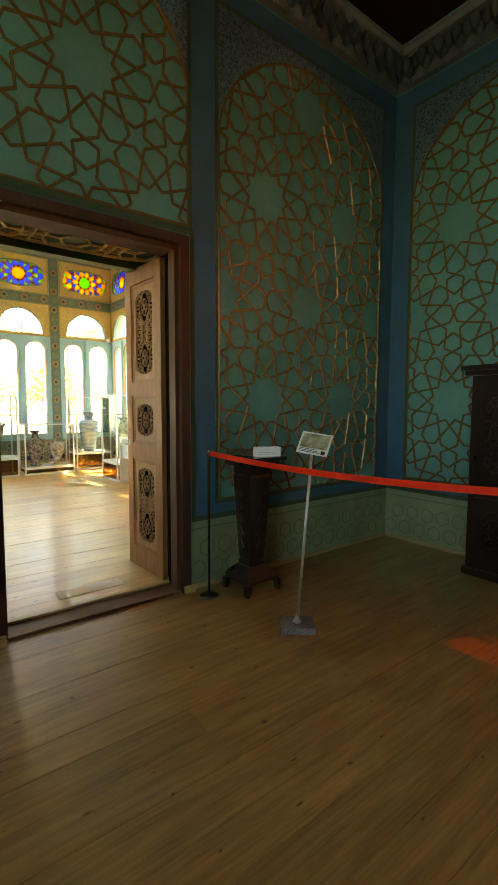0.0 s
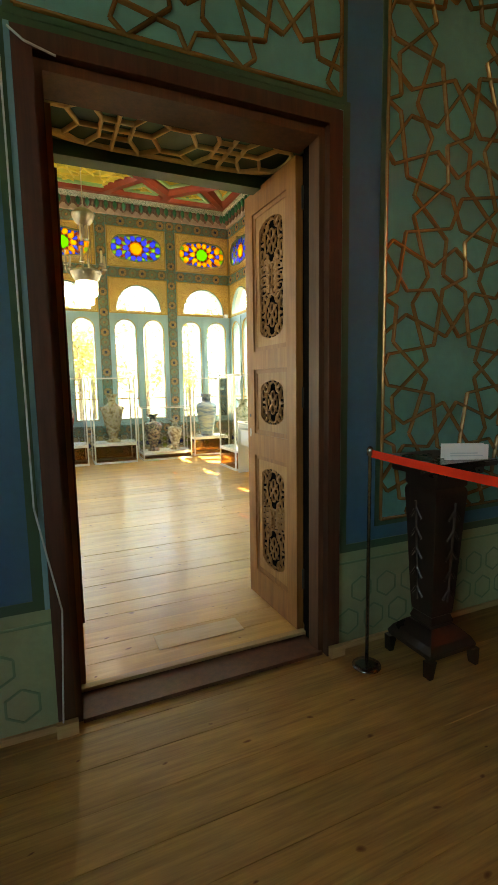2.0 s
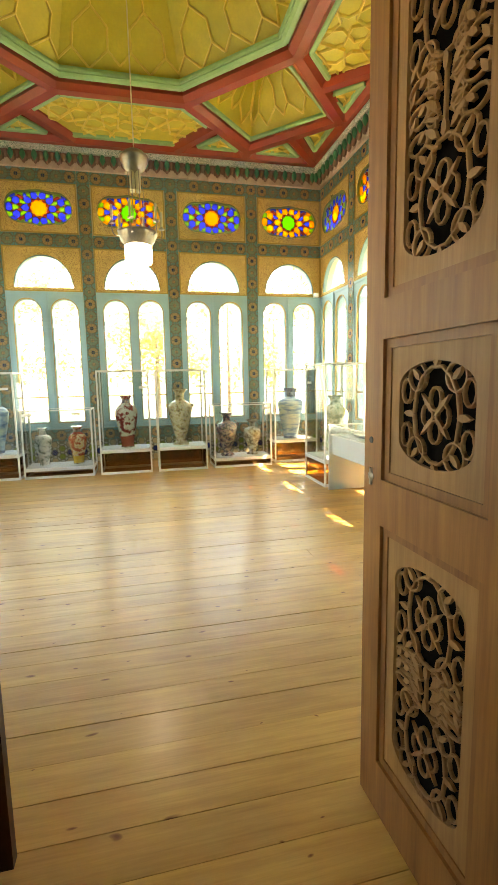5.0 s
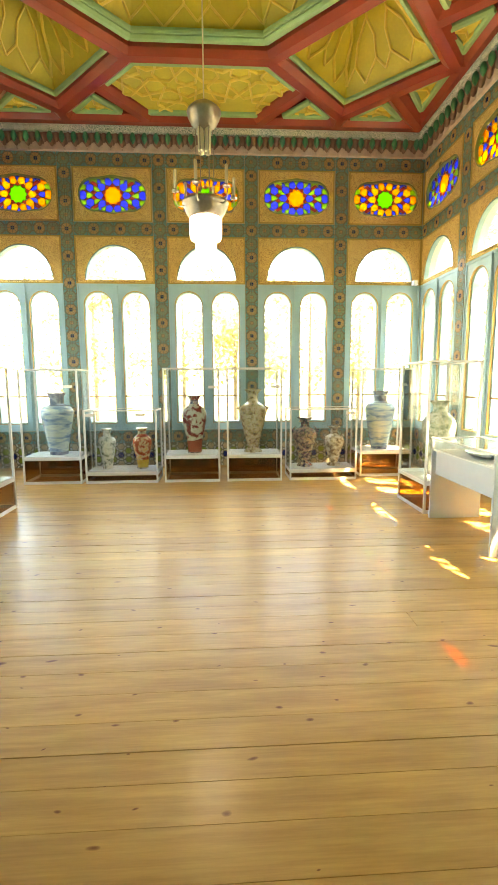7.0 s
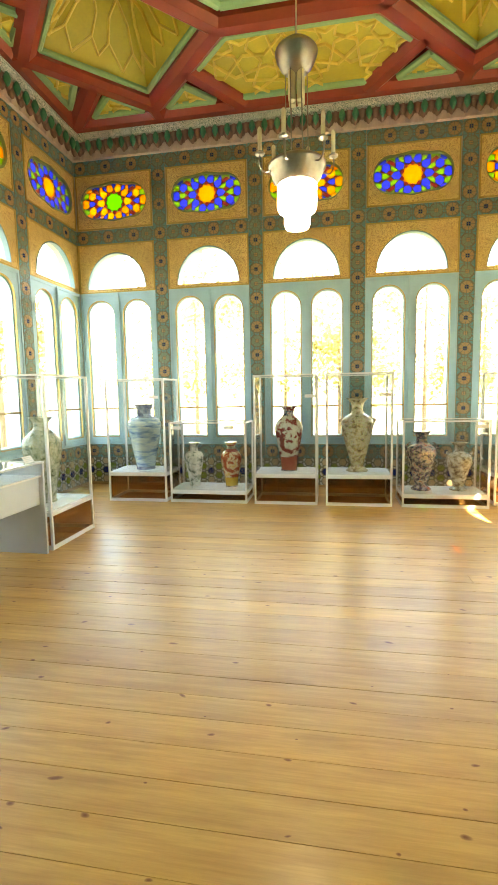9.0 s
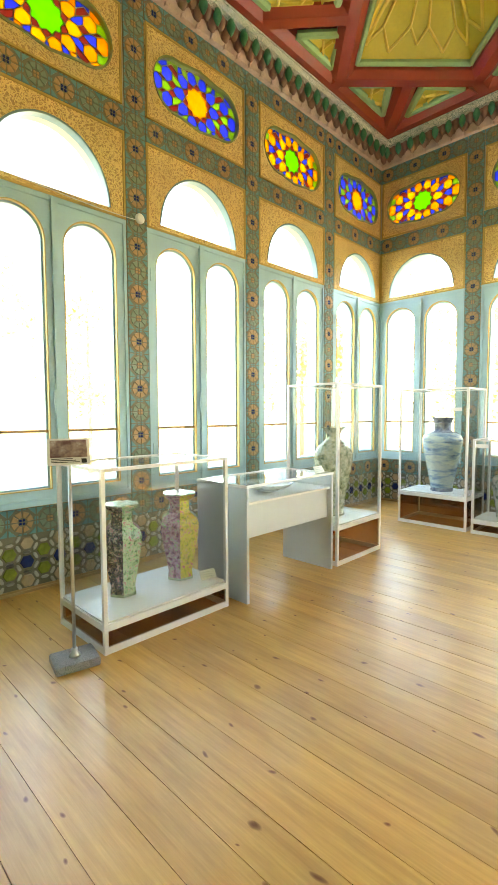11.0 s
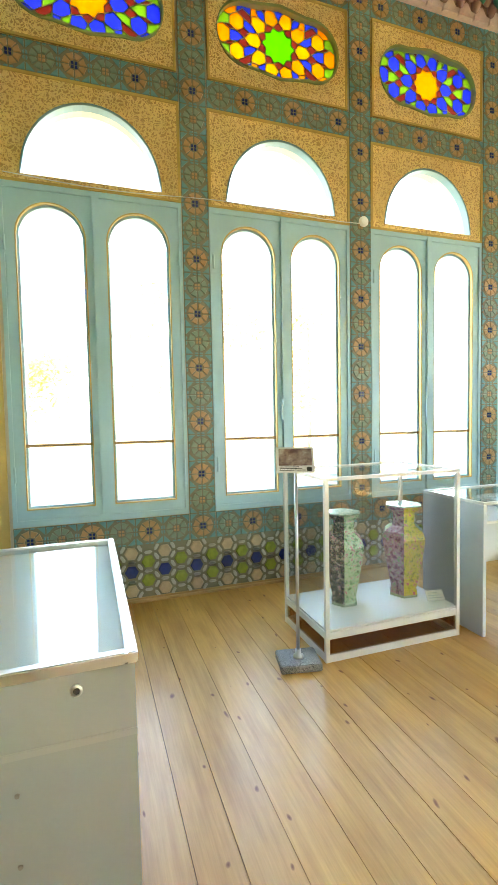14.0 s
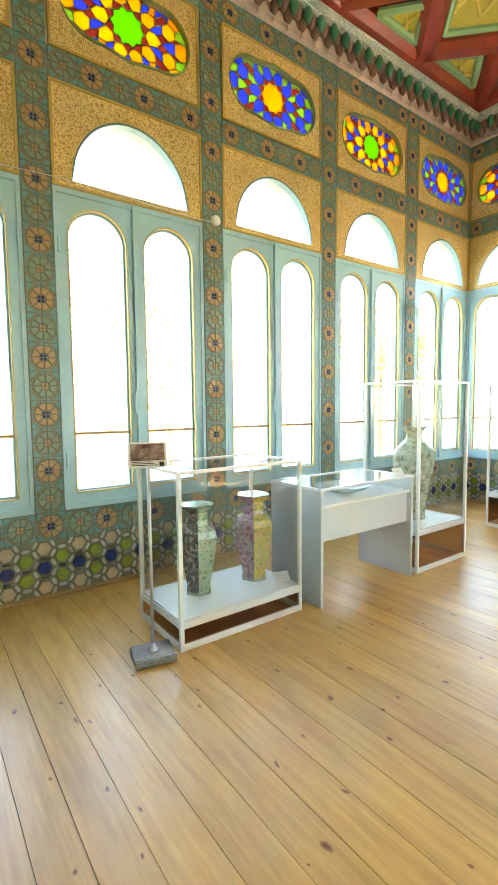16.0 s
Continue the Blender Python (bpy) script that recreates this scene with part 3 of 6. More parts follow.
def hall_wall(name, m, label, flip):
    wall = empty(name, m, label, "wall", "", "structure")
    end = BAYS[-1] + 0.745
    # masonry behind: piers, sill course, courses between openings
    bm = bmesh.new()
    edges = [-end - 0.4] + [v for b in BAYS for v in (b - HW, b + HW)] + [end + 0.4]
    for a, b in zip(edges[0::2], edges[1::2]):
        box(bm, a, 0.0, -0.1, b, 0.18, 6.15)
    for b in BAYS:
        box(bm, b - HW, 0.0, -0.1, b + HW, 0.18, 0.74)
        box(bm, b - HW, 0.0, 4.255, b + HW, 0.18, 4.5)
        box(bm, b - HW, 0.0, 5.43, b + HW, 0.18, 6.15)
        # lunette panel core with its arched opening
        for x0, x1 in ((b - HW, b - 0.545), (b + 0.545, b + HW)):
            box(bm, x0, 0.012, 3.43, x1, 0.18, 4.255)
        box(bm, b - 0.545, 0.012, 3.43, b + 0.545, 0.18, 3.5)
        plate(bm, arch_xs(b, 0.545), lambda x: arch_z(x, b, 0.545, 3.5, 0.61), lambda x: 4.255, 0.012, 0.18)
        for sx in (-1, 1):
            x0, x1 = sorted((b + sx * HW, b + sx * 0.6))
            box(bm, x0, 0.012, 4.5, x1, 0.18, 5.43)
        plate(bm, [b + x for x in MED_X], lambda x: 4.965 + med_hi(x - b), lambda x: 5.43, 0.012, 0.18)
        plate(bm, [b + x for x in MED_X], lambda x: 4.5, lambda x: 4.965 - med_hi(x - b), 0.012, 0.18)
    part("masonry", bm, M_MASON, wall)
    for n, b in enumerate(BAYS):
        warm = (n % 2 == 0) != flip
        bm = bmesh.new()
        for x0, x1 in ((b - HW, b - 0.545), (b + 0.545, b + HW)):
            box(bm, x0, -0.012, 3.44, x1, 0.012, 4.25)
        box(bm, b - 0.545, -0.012, 3.44, b + 0.545, 0.012, 3.5)
        plate(bm, arch_xs(b, 0.545), lambda x: arch_z(x, b, 0.545, 3.5, 0.61), lambda x: 4.25, -0.012, 0.012)
        lp = part("lunette_panel", bm, M_GOLD, wall)
        bm = bmesh.new()
        for x0, z0, x1, z1 in ((-HW, 3.432, -HW + 0.022, 4.262), (HW - 0.022, 3.432, HW, 4.262), (-HW + 0.022, 4.24, HW - 0.022, 4.262), (-HW + 0.022, 3.432, HW - 0.022, 3.45)):
            box(bm, b + x0, -0.022, z0, b + x1, -0.012, z1)
        part("gilt_edge", bm, M_GOLDF, lp)
        bm = bmesh.new()
        plate(bm, arch_xs(b, 0.545), lambda x: arch_z(x, b, 0.53, 3.5, 0.592), lambda x: arch_z(x, b, 0.545, 3.5, 0.61) + 0.001, -0.02, 0.06)
        part("arch_lining", bm, M_LBLUE, lp)
        bm = bmesh.new()
        prism(bm, [(b - 0.52, 3.5)] + [(x, arch_z(x, b, 0.52, 3.5, 0.59)) for x in arch_xs(b, 0.52)] + [(b + 0.52, 3.5)], 0.05, 0.054)
        pn = part("pane", bm, M_WGLASS, lp)
        pn.visible_shadow = False
        bm = bmesh.new()
        hw = HW - 0.015
        for sx in (-1, 1):
            x0, x1 = sorted((b + sx * hw, b + sx * 0.6))
            box(bm, x0, -0.012, 4.515, x1, 0.012, 5.42)
        plate(bm, [b + x for x in MED_X], lambda x: 4.965 + med_hi(x - b), lambda x: 5.42, -0.012, 0.012)
        plate(bm, [b + x for x in MED_X], lambda x: 4.515, lambda x: 4.965 - med_hi(x - b), -0.012, 0.012)
        mp = part("medallion_panel", bm, M_GOLD, wall)
        bm = bmesh.new()
        for x0, z0, x1, z1 in ((-hw, 4.51, -hw + 0.02, 5.425), (hw - 0.02, 4.51, hw, 5.425), (-hw + 0.02, 5.405, hw - 0.02, 5.425), (-hw + 0.02, 4.51, hw - 0.02, 4.53)):
            box(bm, b + x0, -0.022, z0, b + x1, -0.012, z1)
        part("gilt_edge", bm, M_GOLDF, mp)
        bm = bmesh.new()
        rim = [x for x in MED_X]
        plate(bm, [b + x for x in rim], lambda x: 4.965 + med_hi(x - b) - 0.022, lambda x: 4.965 + med_hi(x - b) + 0.004, -0.024, 0.06)
        plate(bm, [b + x for x in rim], lambda x: 4.965 - med_hi(x - b) - 0.004, lambda x: 4.965 - med_hi(x - b) + 0.022, -0.024, 0.06)
        part("medallion_rim", bm, M_LEAD, mp)
        piece("lead_came", PANES[warm][0], mp, pose(b, 0.03, 4.965))
        for me in PANES[warm][1]:
            piece("stained_pane", me, mp, pose(b, 0.03, 4.965))
        # tiles over, between and under
        tile_run(wall, b - 3 * TS, 4.263, 6, 1, n)
        tile_run(wall, b - 3 * TS, 5.428, 6, 1, n)
        tile_run(wall, b - 3 * TS, 0.5, 6, 1, n)
    for n in range(4):
        x0 = (BAYS[n] + BAYS[n + 1]) / 2 - TS / 2
        tile_run(wall, x0, 0.5, 1, 22, n)
    bm = bmesh.new()
    box(bm, -end, -0.006, 0.03, end, 0.0, 0.5)
    part("dado_ground", bm, M_GROUT, wall)
    cols = int(2 * end / 0.143)
    bm = bmesh.new()
    for i in range(cols):
        x = -end + 0.08 + 0.143 * i
        zs = ((0.265, "blue"), (0.1, "cream"), (0.43, "cream")) if i % 2 == 0 else ((0.1825, "lime"), (0.3475, "lime"))
        for z, k in zs:
            piece("hexagon_tile", HEX[k], wall, pose(x, -0.006, z))
            for a in (30, 90, 150, 210, 270, 330):
                if k == "cream" and a not in (30, 150, 210, 330, 90, 270):
                    continue
                if i % 2 and a in (210, 330, 30, 150):
                    continue
                px, pz = x + 0.0825 * math.cos(radians(a)), z + 0.0825 * math.sin(radians(a))
                if 0.035 < pz < 0.485:
                    t = radians(a + 90)
                    cs, sn = math.cos(t), math.sin(t)
                    prism(bm, [(px + u * cs - v * sn, pz + u * sn + v * cs) for u, v in ((-0.036, 0), (-0.022, -0.014), (0.022, -0.014), (0.036, 0), (0.022, 0.014), (-0.022, 0.014))], -0.006, -0.016, 0.004)
    part("lozenge_tiles", bm, M_T_WHITE, wall, kind="stuff")
    return wall


W_NORTH = pose(CX, NY, 0)
W_WEST = pose(NX, CY, 0, 0, 0, 90)
W_EAST = pose(CX * 2 - NX, CY, 0, 0, 0, -90)
win = window_double("window_1")
count = 0
for mw in (W_NORTH, W_WEST, W_EAST):
    for b in BAYS:
        count += 1
        if count == 1:
            win.matrix_basis = mw @ pose(b, 0, 0)
        else:
            copy_thing(win, mw @ pose(b, 0, 0)).name = "window_%d" % count
hall_wall("wall_north", W_NORTH, "hall wall of tiled piers, gilded panels and stained glass", False)
hall_wall("wall_west", W_WEST, "hall wall of tiled piers, gilded panels and stained glass", True)
hall_wall("wall_east", W_EAST, "hall wall of tiled piers, gilded panels and stained glass", True)
EX, WX = CX * 2 - NX, NX
HY = 4.47

# floors' beds and baseboards
solo("floor", bx(WX - 0.3, 3.88, -0.25, EX + 0.3, NY + 0.3, -0.03), M_BASE, "bed under the hall's pine planks", "floor", "structure")
for nm, mm, ln in (("baseboard_north", W_NORTH, 4.04), ("baseboard_west", W_WEST, 4.04), ("baseboard_east", W_EAST, 4.04)):
    bm = bx(-ln, -0.03, 0.0, ln, 0.0, 0.022)
    box(bm, -ln, -0.018, 0.022, ln, -0.007, 0.04)
    solo(nm, bm, M_BASE, "plain pine strip along the foot of the wall", "baseboard", "structure", mm)


# ---- hall ceiling ----
ZC, CCY = 6.0, 8.73
BXH, BYH = 3.72, 3.92


def cp(x, y, z=ZC):
    return (CX + x, CCY + y, z)


bm = bmesh.new()
OV = [(0.985, 2.38), (2.38, 0.985), (2.38, -0.985), (0.985, -2.38), (-0.985, -2.38), (-2.38, -0.985), (-2.38, 0.985), (-0.985, 2.38)]
BARS = [(OV[i], OV[(i + 1) % 8]) for i in range(8)]
for sx in (-1, 1):
    for sy in (-1, 1):
        q = lambda x, y: (sx * x, sy * y)
        L, F, R, N = q(0.985, 2.38), q(2.3, 3.7), q(3.62, 2.38), q(2.38, 0.985)
        BARS += [(L, F), (F, R), (R, N), (q(1.6, 3.0), q(0.95, BYH)), (q(2.98, 1.6), q(BXH, 0.95)), (q(2.96, 3.04), q(BXH, BYH)), (F, q(2.3, BYH)), (R, q(BXH, 2.38))]
for a, b in BARS:
    beam(bm, cp(*a, ZC + 0.16), cp(*b, ZC + 0.16), 0.3, 0.16, (0, 0, -1))
for sg in (-1, 1):
    beam(bm, cp(-BXH - 0.15, sg * (BYH + 0.08), ZC + 0.16), cp(BXH + 0.15, sg * (BYH + 0.08), ZC + 0.16), 0.36, 0.157, (0, 0, -1))
    beam(bm, cp(sg * (BXH + 0.08), -BYH - 0.15, ZC + 0.16), cp(sg * (BXH + 0.08), BYH + 0.15, ZC + 0.16), 0.36, 0.154, (0, 0, -1))
# coved octagon and corner coffers, then the flat fields
YI, GI, BI = 1, 2, 3


def cove(poly, z0, z1, k):
    cx, cy = sum(p[0] for p in poly) / len(poly), sum(p[1] for p in poly) / len(poly)
    lo = [bm.verts.new(cp(x, y, z0)) for x, y in poly]
    hi = [bm.verts.new(cp(cx + (x - cx) * k, cy + (y - cy) * k, z1)) for x, y in poly]
    n = len(poly)
    for i in range(n):
        bm.faces.new((lo[i], hi[i], hi[(i + 1) % n], lo[(i + 1) % n])).material_index = YI
        a, b = poly[i], poly[(i + 1) % n]
        # gilded strips along each sloping face
        pa, pb = Vector(cp(*a, z0)), Vector(cp(*b, z0))
        qa, qb = Vector(hi[i].co), Vector(hi[(i + 1) % n].co)
        nrm = (pb - pa).cross(qa - pa).normalized()
        if nrm.z > 0:
            nrm.negate()
        w = (pb - pa).length
        cells = max(2, round(w / 0.75))
        at = lambda u, v: pa.lerp(pb, u).lerp(qa.lerp(qb, u), v)
        for c in range(cells):
            u0, du = c / cells, 1 / cells
            pts = ((0.0, 0.16), (0.2, 0.3), (0.2, 0.52), (0.5, 0.7), (0.8, 0.52), (0.8, 0.3), (1.0, 0.16))
            for (x0, v0), (x1, v1) in zip(pts, pts[1:]):
                beam(bm, at(u0 + x0 * du, v0), at(u0 + x1 * du, v1), 0.03, 0.034, nrm, BI)
            for (x0, v0, x1, v1) in ((0.5, 0.7, 0.5, 0.98), (0.2, 0.3, 0.5, 0.1), (0.5, 0.1, 0.8, 0.3)):
                beam(bm, at(u0 + x0 * du, v0), at(u0 + x1 * du, v1), 0.03, 0.034, nrm, BI)
    bm.faces.new(hi).material_index = YI
    return cx, cy


def rim(poly, z, w=0.07):
    n = len(poly)
    for i in range(n):
        beam(bm, cp(*poly[i], z), cp(*poly[(i + 1) % n], z), w, 0.06, (0, 0, -1), GI)


oct_in = [(x * 0.925, y * 0.925) for x, y in OV]
cove(oct_in[::-1], ZC + 0.14, ZC + 1.1, 0.7)
rim([(x * 0.985, y * 0.985) for x, y in oct_in], ZC + 0.16, 0.13)
rim([(x * 0.95, y * 0.95) for x, y in oct_in], ZC + 0.2, 0.05)
top = [(x * 0.7, y * 0.7) for x, y in oct_in][::-1]
for a, b in star_lines(1.1, -1.6, 1.6, -1.6, 1.6):
    s = clip_seg(a, b, top)
    if s:
        beam(bm, cp(*s[0], ZC + 1.1), cp(*s[1], ZC + 1.1), 0.022, 0.014, (0, 0, -1), BI)


def flat(poly, z):
    bm.faces.new([bm.verts.new(cp(x, y, z)) for x, y in poly]).material_index = YI
    rim(poly, z + 0.005, 0.1)
    ccw = poly if sum(poly[i][0] * poly[(i + 1) % len(poly)][1] - poly[(i + 1) % len(poly)][0] * poly[i][1] for i in range(len(poly))) > 0 else poly[::-1]
    xs, ys = [p[0] for p in poly], [p[1] for p in poly]
    for a, b in star_lines(1.6, min(xs) - 0.6, max(xs) + 0.6, min(ys) - 0.6, max(ys) + 0.6, 0.3, 0.3):
        s = clip_seg(a, b, ccw)
        if s:
            beam(bm, cp(*s[0], z), cp(*s[1], z), 0.03, 0.034, (0, 0, -1), BI)


for sy in (-1, 1):
    flat([(0.93, sy * 2.56), (1.52, sy * 3.16), (0.97, sy * 3.78), (-0.97, sy * 3.78), (-1.52, sy * 3.16), (-0.93, sy * 2.56)], ZC + 0.1)
    flat([(sy * 2.56, 0.93), (sy * 3.12, 1.52), (sy * 3.6, 0.97), (sy * 3.6, -0.97), (sy * 3.12, -1.52), (sy * 2.56, -0.93)], ZC + 0.1)
for sx in (-1, 1):
    for sy in (-1, 1):
        sq = [(sx * x, sy * y) for x, y in ((1.2, 2.38), (2.3, 3.48), (3.4, 2.38), (2.3, 1.2))]
        if sx * sy < 0:
            sq = sq[::-1]
        cove(sq, ZC + 0.14, ZC + 1.15, 0.14)
        rim([(sx * 2.3 + (x - sx * 2.3) * 0.97, sy * 2.36 + (y - sy * 2.36) * 0.97) for x, y in sq], ZC + 0.16)
        for tri in (((1.35, 3.78), (2.1, 3.78), (1.72, 3.36)), ((2.5, 3.78), (3.35, 3.78), (2.9, 3.34)), ((3.6, 1.42), (3.6, 2.15), (3.2, 1.78)), ((3.6, 2.6), (3.6, 3.5), (3.22, 2.98))):
            flat([(sx * x, sy * y) for x, y in tri], ZC + 0.1)
box(bm, CX - 4.4, CCY - 4.6, ZC + 1.17, CX + 4.4, CCY + 4.6, ZC + 1.27)
for bxx in ((-4.4, -4.6, -3.8, 4.6), (3.8, -4.6, 4.4, 4.6), (-3.8, -4.6, 3.8, -4.0), (-3.8, 4.0, 3.8, 4.6)):
    box(bm, CX + bxx[0], CCY + bxx[1], ZC + 0.162, CX + bxx[2], CCY + bxx[3], ZC + 1.17)
solo("ceiling", bm, [M_RED, M_YEL, M_CGREEN, M_GBAR], "coffered ceiling of red beams, green mouldings and yellow gilded panels", "ceiling", "structure")


# ---- cornice of hanging niches ----
def cornice(name, m, length, label, mats):
    c = empty(name, m, label, "cornice", "", "structure")
    n = round(2 * length / 0.2)
    bm = bmesh.new()
    box(bm, -length, -0.05, 5.66, length, 0.0, 5.76, 0)
    box(bm, -length, -0.075, 5.76, length, 0.0, 5.84, 1)
    box(bm, -length, -0.16, 5.84, length, 0.0, 5.9, 1)
    part("ledge", bm, [mats[0], mats[2]], c)
    bm = bmesh.new()
    box(bm, -length, -0.235, 5.9, length, -0.0, 5.985)
    box(bm, -length, -0.25, 5.975, length, -0.235, 5.995)
    part("script_band", bm, mats[3], c)
    tooth, lobe, leaf = bmesh.new(), bmesh.new(), bmesh.new()
    prism(tooth, [(-0.098, 5.655), (0.098, 5.655), (0.098, 5.7), (0.06, 5.745), (0.03, 5.795), (0.0, 5.815), (-0.03, 5.795), (-0.06, 5.745), (-0.098, 5.7)], -0.052, -0.085, 0.012)
    for sx in (-1, 1):
        prism(tooth, [(sx * 0.045 + 0.016 * math.cos(math.pi * i / 3), 5.695 + 0.016 * math.sin(math.pi * i / 3)) for i in range(6)], -0.085, -0.09, 0.003)
    lathe(lobe, smoothprof([(0.004, 5.695), (0.026, 5.715), (0.044, 5.765), (0.046, 5.81), (0.03, 5.85), (0.008, 5.865)], 3), 8)
    lathe(leaf, smoothprof([(0.003, 5.765), (0.022, 5.79), (0.046, 5.84), (0.05, 5.875), (0.034, 5.925), (0.006, 5.965)], 3), 8)
    shapes = []
    for nm, b, mt in (("niche", tooth, mats[0]), ("lobe", lobe, mats[2]), ("drop", leaf, mats[1])):
        bmesh.ops.recalc_face_normals(b, faces=b.faces)
        me = bpy.data.meshes.new(nm)
        b.to_mesh(me)
        b.free()
        if nm != "niche":
            me.polygons.foreach_set("use_smooth", [True] * len(me.polygons))
        me.materials.append(mt)
        shapes.append(me)
    for i in range(n):
        x = -length + 0.1 + 0.2 * i
        piece("niche", shapes[0], c, pose(x, 0, 0))
        piece("lobe", shapes[1], c, pose(x + 0.1, -0.115, 0))
        piece("lobe", shapes[1], c, pose(x, -0.15, 0.055))
        piece("drop", shapes[2], c, pose(x + 0.1, -0.2, -0.045))
    return c


CM = (M_PINK, M_CORG, M_CORB, M_SCRIPT)
cornice("cornice_north", W_NORTH, 4.03, "pink and green plaster cornice of hanging niches", CM)
cornice("cornice_west", W_WEST @ pose(-0.24, 0, 0), 4.25, "pink and green plaster cornice of hanging niches", CM)
cornice("cornice_east", W_EAST @ pose(0.24, 0, 0), 4.25, "pink and green plaster cornice of hanging niches", CM)

# ---- wall between dark room and hall, with the doorway ----
DY, DX0, DX1, DZ = 3.65, 0.34, 1.80, 3.0
DEX = 4.86
bm = bmesh.new()
box(bm, -5.0, DY, -0.25, 0.25, HY, 6.1)
box(bm, 1.875, DY, -0.25, EX + 0.3, HY, 6.1)
box(bm, 0.25, DY, 3.125, 1.875, HY, 6.1)
solo("wall_south", bm, [M_DGREEN], "thick painted wall between the dark room and the hall", "wall", "structure")
solo("wall_south_trim", bx(WX - 0.2, HY, -0.02, WX + 0.02, CY - 4.04, 6.0), M_TRIMY, "ochre corner strip of the hall", "trim", "structure")

# ---- doorway ----
def frame_door():
    d = empty("door_frame", pose(0, 0, 0), "dark red wooden door frame with worn inner jamb", "door frame", "", "structure")
    bm = bmesh.new()
    for x0, x1 in ((0.25, 0.33), (1.79, 1.875)):
        box(bm, x0, DY - 0.05, -0.03, x1, DY + 0.1, 3.125)
    box(bm, 0.33, DY - 0.05, 3.045, 1.79, DY + 0.1, 3.125)
    part("casing", bm, M_FRAME, d)
    bm = bmesh.new()
    for x0, x1 in ((0.33, 0.365), (1.755, 1.79)):
        box(bm, x0, DY + 0.0, -0.03, x1, DY + 0.11, 3.045)
    box(bm, 0.365, DY + 0.0, 3.0, 1.755, DY + 0.22, 3.045)
    part("jamb", bm, M_JAMB, d)
    # rebate and passage lining coloured black for the shadow beside the leaf
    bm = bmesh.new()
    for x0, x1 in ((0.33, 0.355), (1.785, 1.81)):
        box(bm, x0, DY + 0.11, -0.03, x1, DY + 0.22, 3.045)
    part("rebate", bm, M_VOID, d, "rebate behind the jamb, its shadow put into black colour")
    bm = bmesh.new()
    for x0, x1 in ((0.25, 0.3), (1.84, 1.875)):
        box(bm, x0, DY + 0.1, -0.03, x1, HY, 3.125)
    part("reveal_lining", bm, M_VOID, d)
    bm = bmesh.new()
    for x in (0.24, 1.80):
        box(bm, x, DY - 0.085, -0.03, x + 0.1, DY - 0.05, 0.035)
    part("plinth_block", bm, M_BASE, d)
    bm = bmesh.new()
    box(bm, 0.365, DY - 0.02, -0.03, 1.775, DY + 0.2, -0.008)
    part("sill_board", bm, M_JAMB, d, "worn dark red sill board")
    bm = bmesh.new()
    box(bm, 0.33, DY + 0.2, -0.03, 1.81, DY + 0.245, 0.012)
    part("nosing", bm, M_BASE, d)
    # lattice soffit of the passage
    bm = bmesh.new()
    box(bm, 0.3, DY + 0.22, 3.06, 1.84, HY - 0.12, 3.12, 0)
    box(bm, 0.3, HY - 0.12, 2.98, 1.84, HY, 3.12, 0)
    x0, x1, y0, y1 = 0.34, 1.80, DY + 0.24, HY - 0.14
    oval = []
    for i in range(24):
        a = 2 * math.pi * i / 24
        oval.append(((x0 + x1) / 2 + (x1 - x0) / 2 * math.copysign(abs(math.cos(a)) ** 0.6, math.cos(a)), (y0 + y1) / 2 + (y1 - y0) / 2 * math.copysign(abs(math.sin(a)) ** 0.6, math.sin(a))))
    lines = []
    c = (x0 + x1) / 2
    dp = y1 - y0
    ya, ym, yb = y0 + 0.3 * dp, y0 + 0.5 * dp, y0 + 0.7 * dp
    for u in (c - 0.33, c + 0.33):
        lines += [((u, y0), (u, y1)), ((u - 0.2, ym), (u + 0.2, ym)), ((u - 0.085, ya), (u + 0.085, ya)), ((u - 0.085, yb), (u + 0.085, yb))]
        for sx in (-1, 1):
            lines += [((u + sx * 0.085, ya), (u + sx * 0.085, yb)), ((u + sx * 0.085, ya), (u + sx * 0.16, y0)), ((u + sx * 0.085, yb), (u + sx * 0.16, y1))]
    for u in (c - 0.66, c, c + 0.66):
        ring = [(u - 0.13, ym), (u - 0.06, y0 + 0.2 * dp), (u + 0.06, y0 + 0.2 * dp), (u + 0.13, ym), (u + 0.06, y0 + 0.8 * dp), (u - 0.06, y0 + 0.8 * dp)]
        lines += list(zip(ring, ring[1:] + ring[:1]))
        for sx in (-1, 1):
            lines += [((u + sx * 0.06, y0 + 0.2 * dp), (u + sx * 0.17, y0)), ((u + sx * 0.06, y0 + 0.8 * dp), (u + sx * 0.17, y1))]
    for a, b in lines:
        s = clip_seg(a, b, oval)
        if s:
            beam(bm, (*s[0], 3.06), (*s[1], 3.06), 0.022, 0.022, (0, 0, -1), 1)
    for p, q in zip(oval, oval[1:] + oval[:1]):
        beam(bm, (*p, 3.06), (*q, 3.06), 0.022, 0.024, (0, 0, -1), 1)
    part("lattice_soffit", bm, [M_DGREENT, M_SOFF], d, "dark green soffit under a wooden lattice")


frame_door()


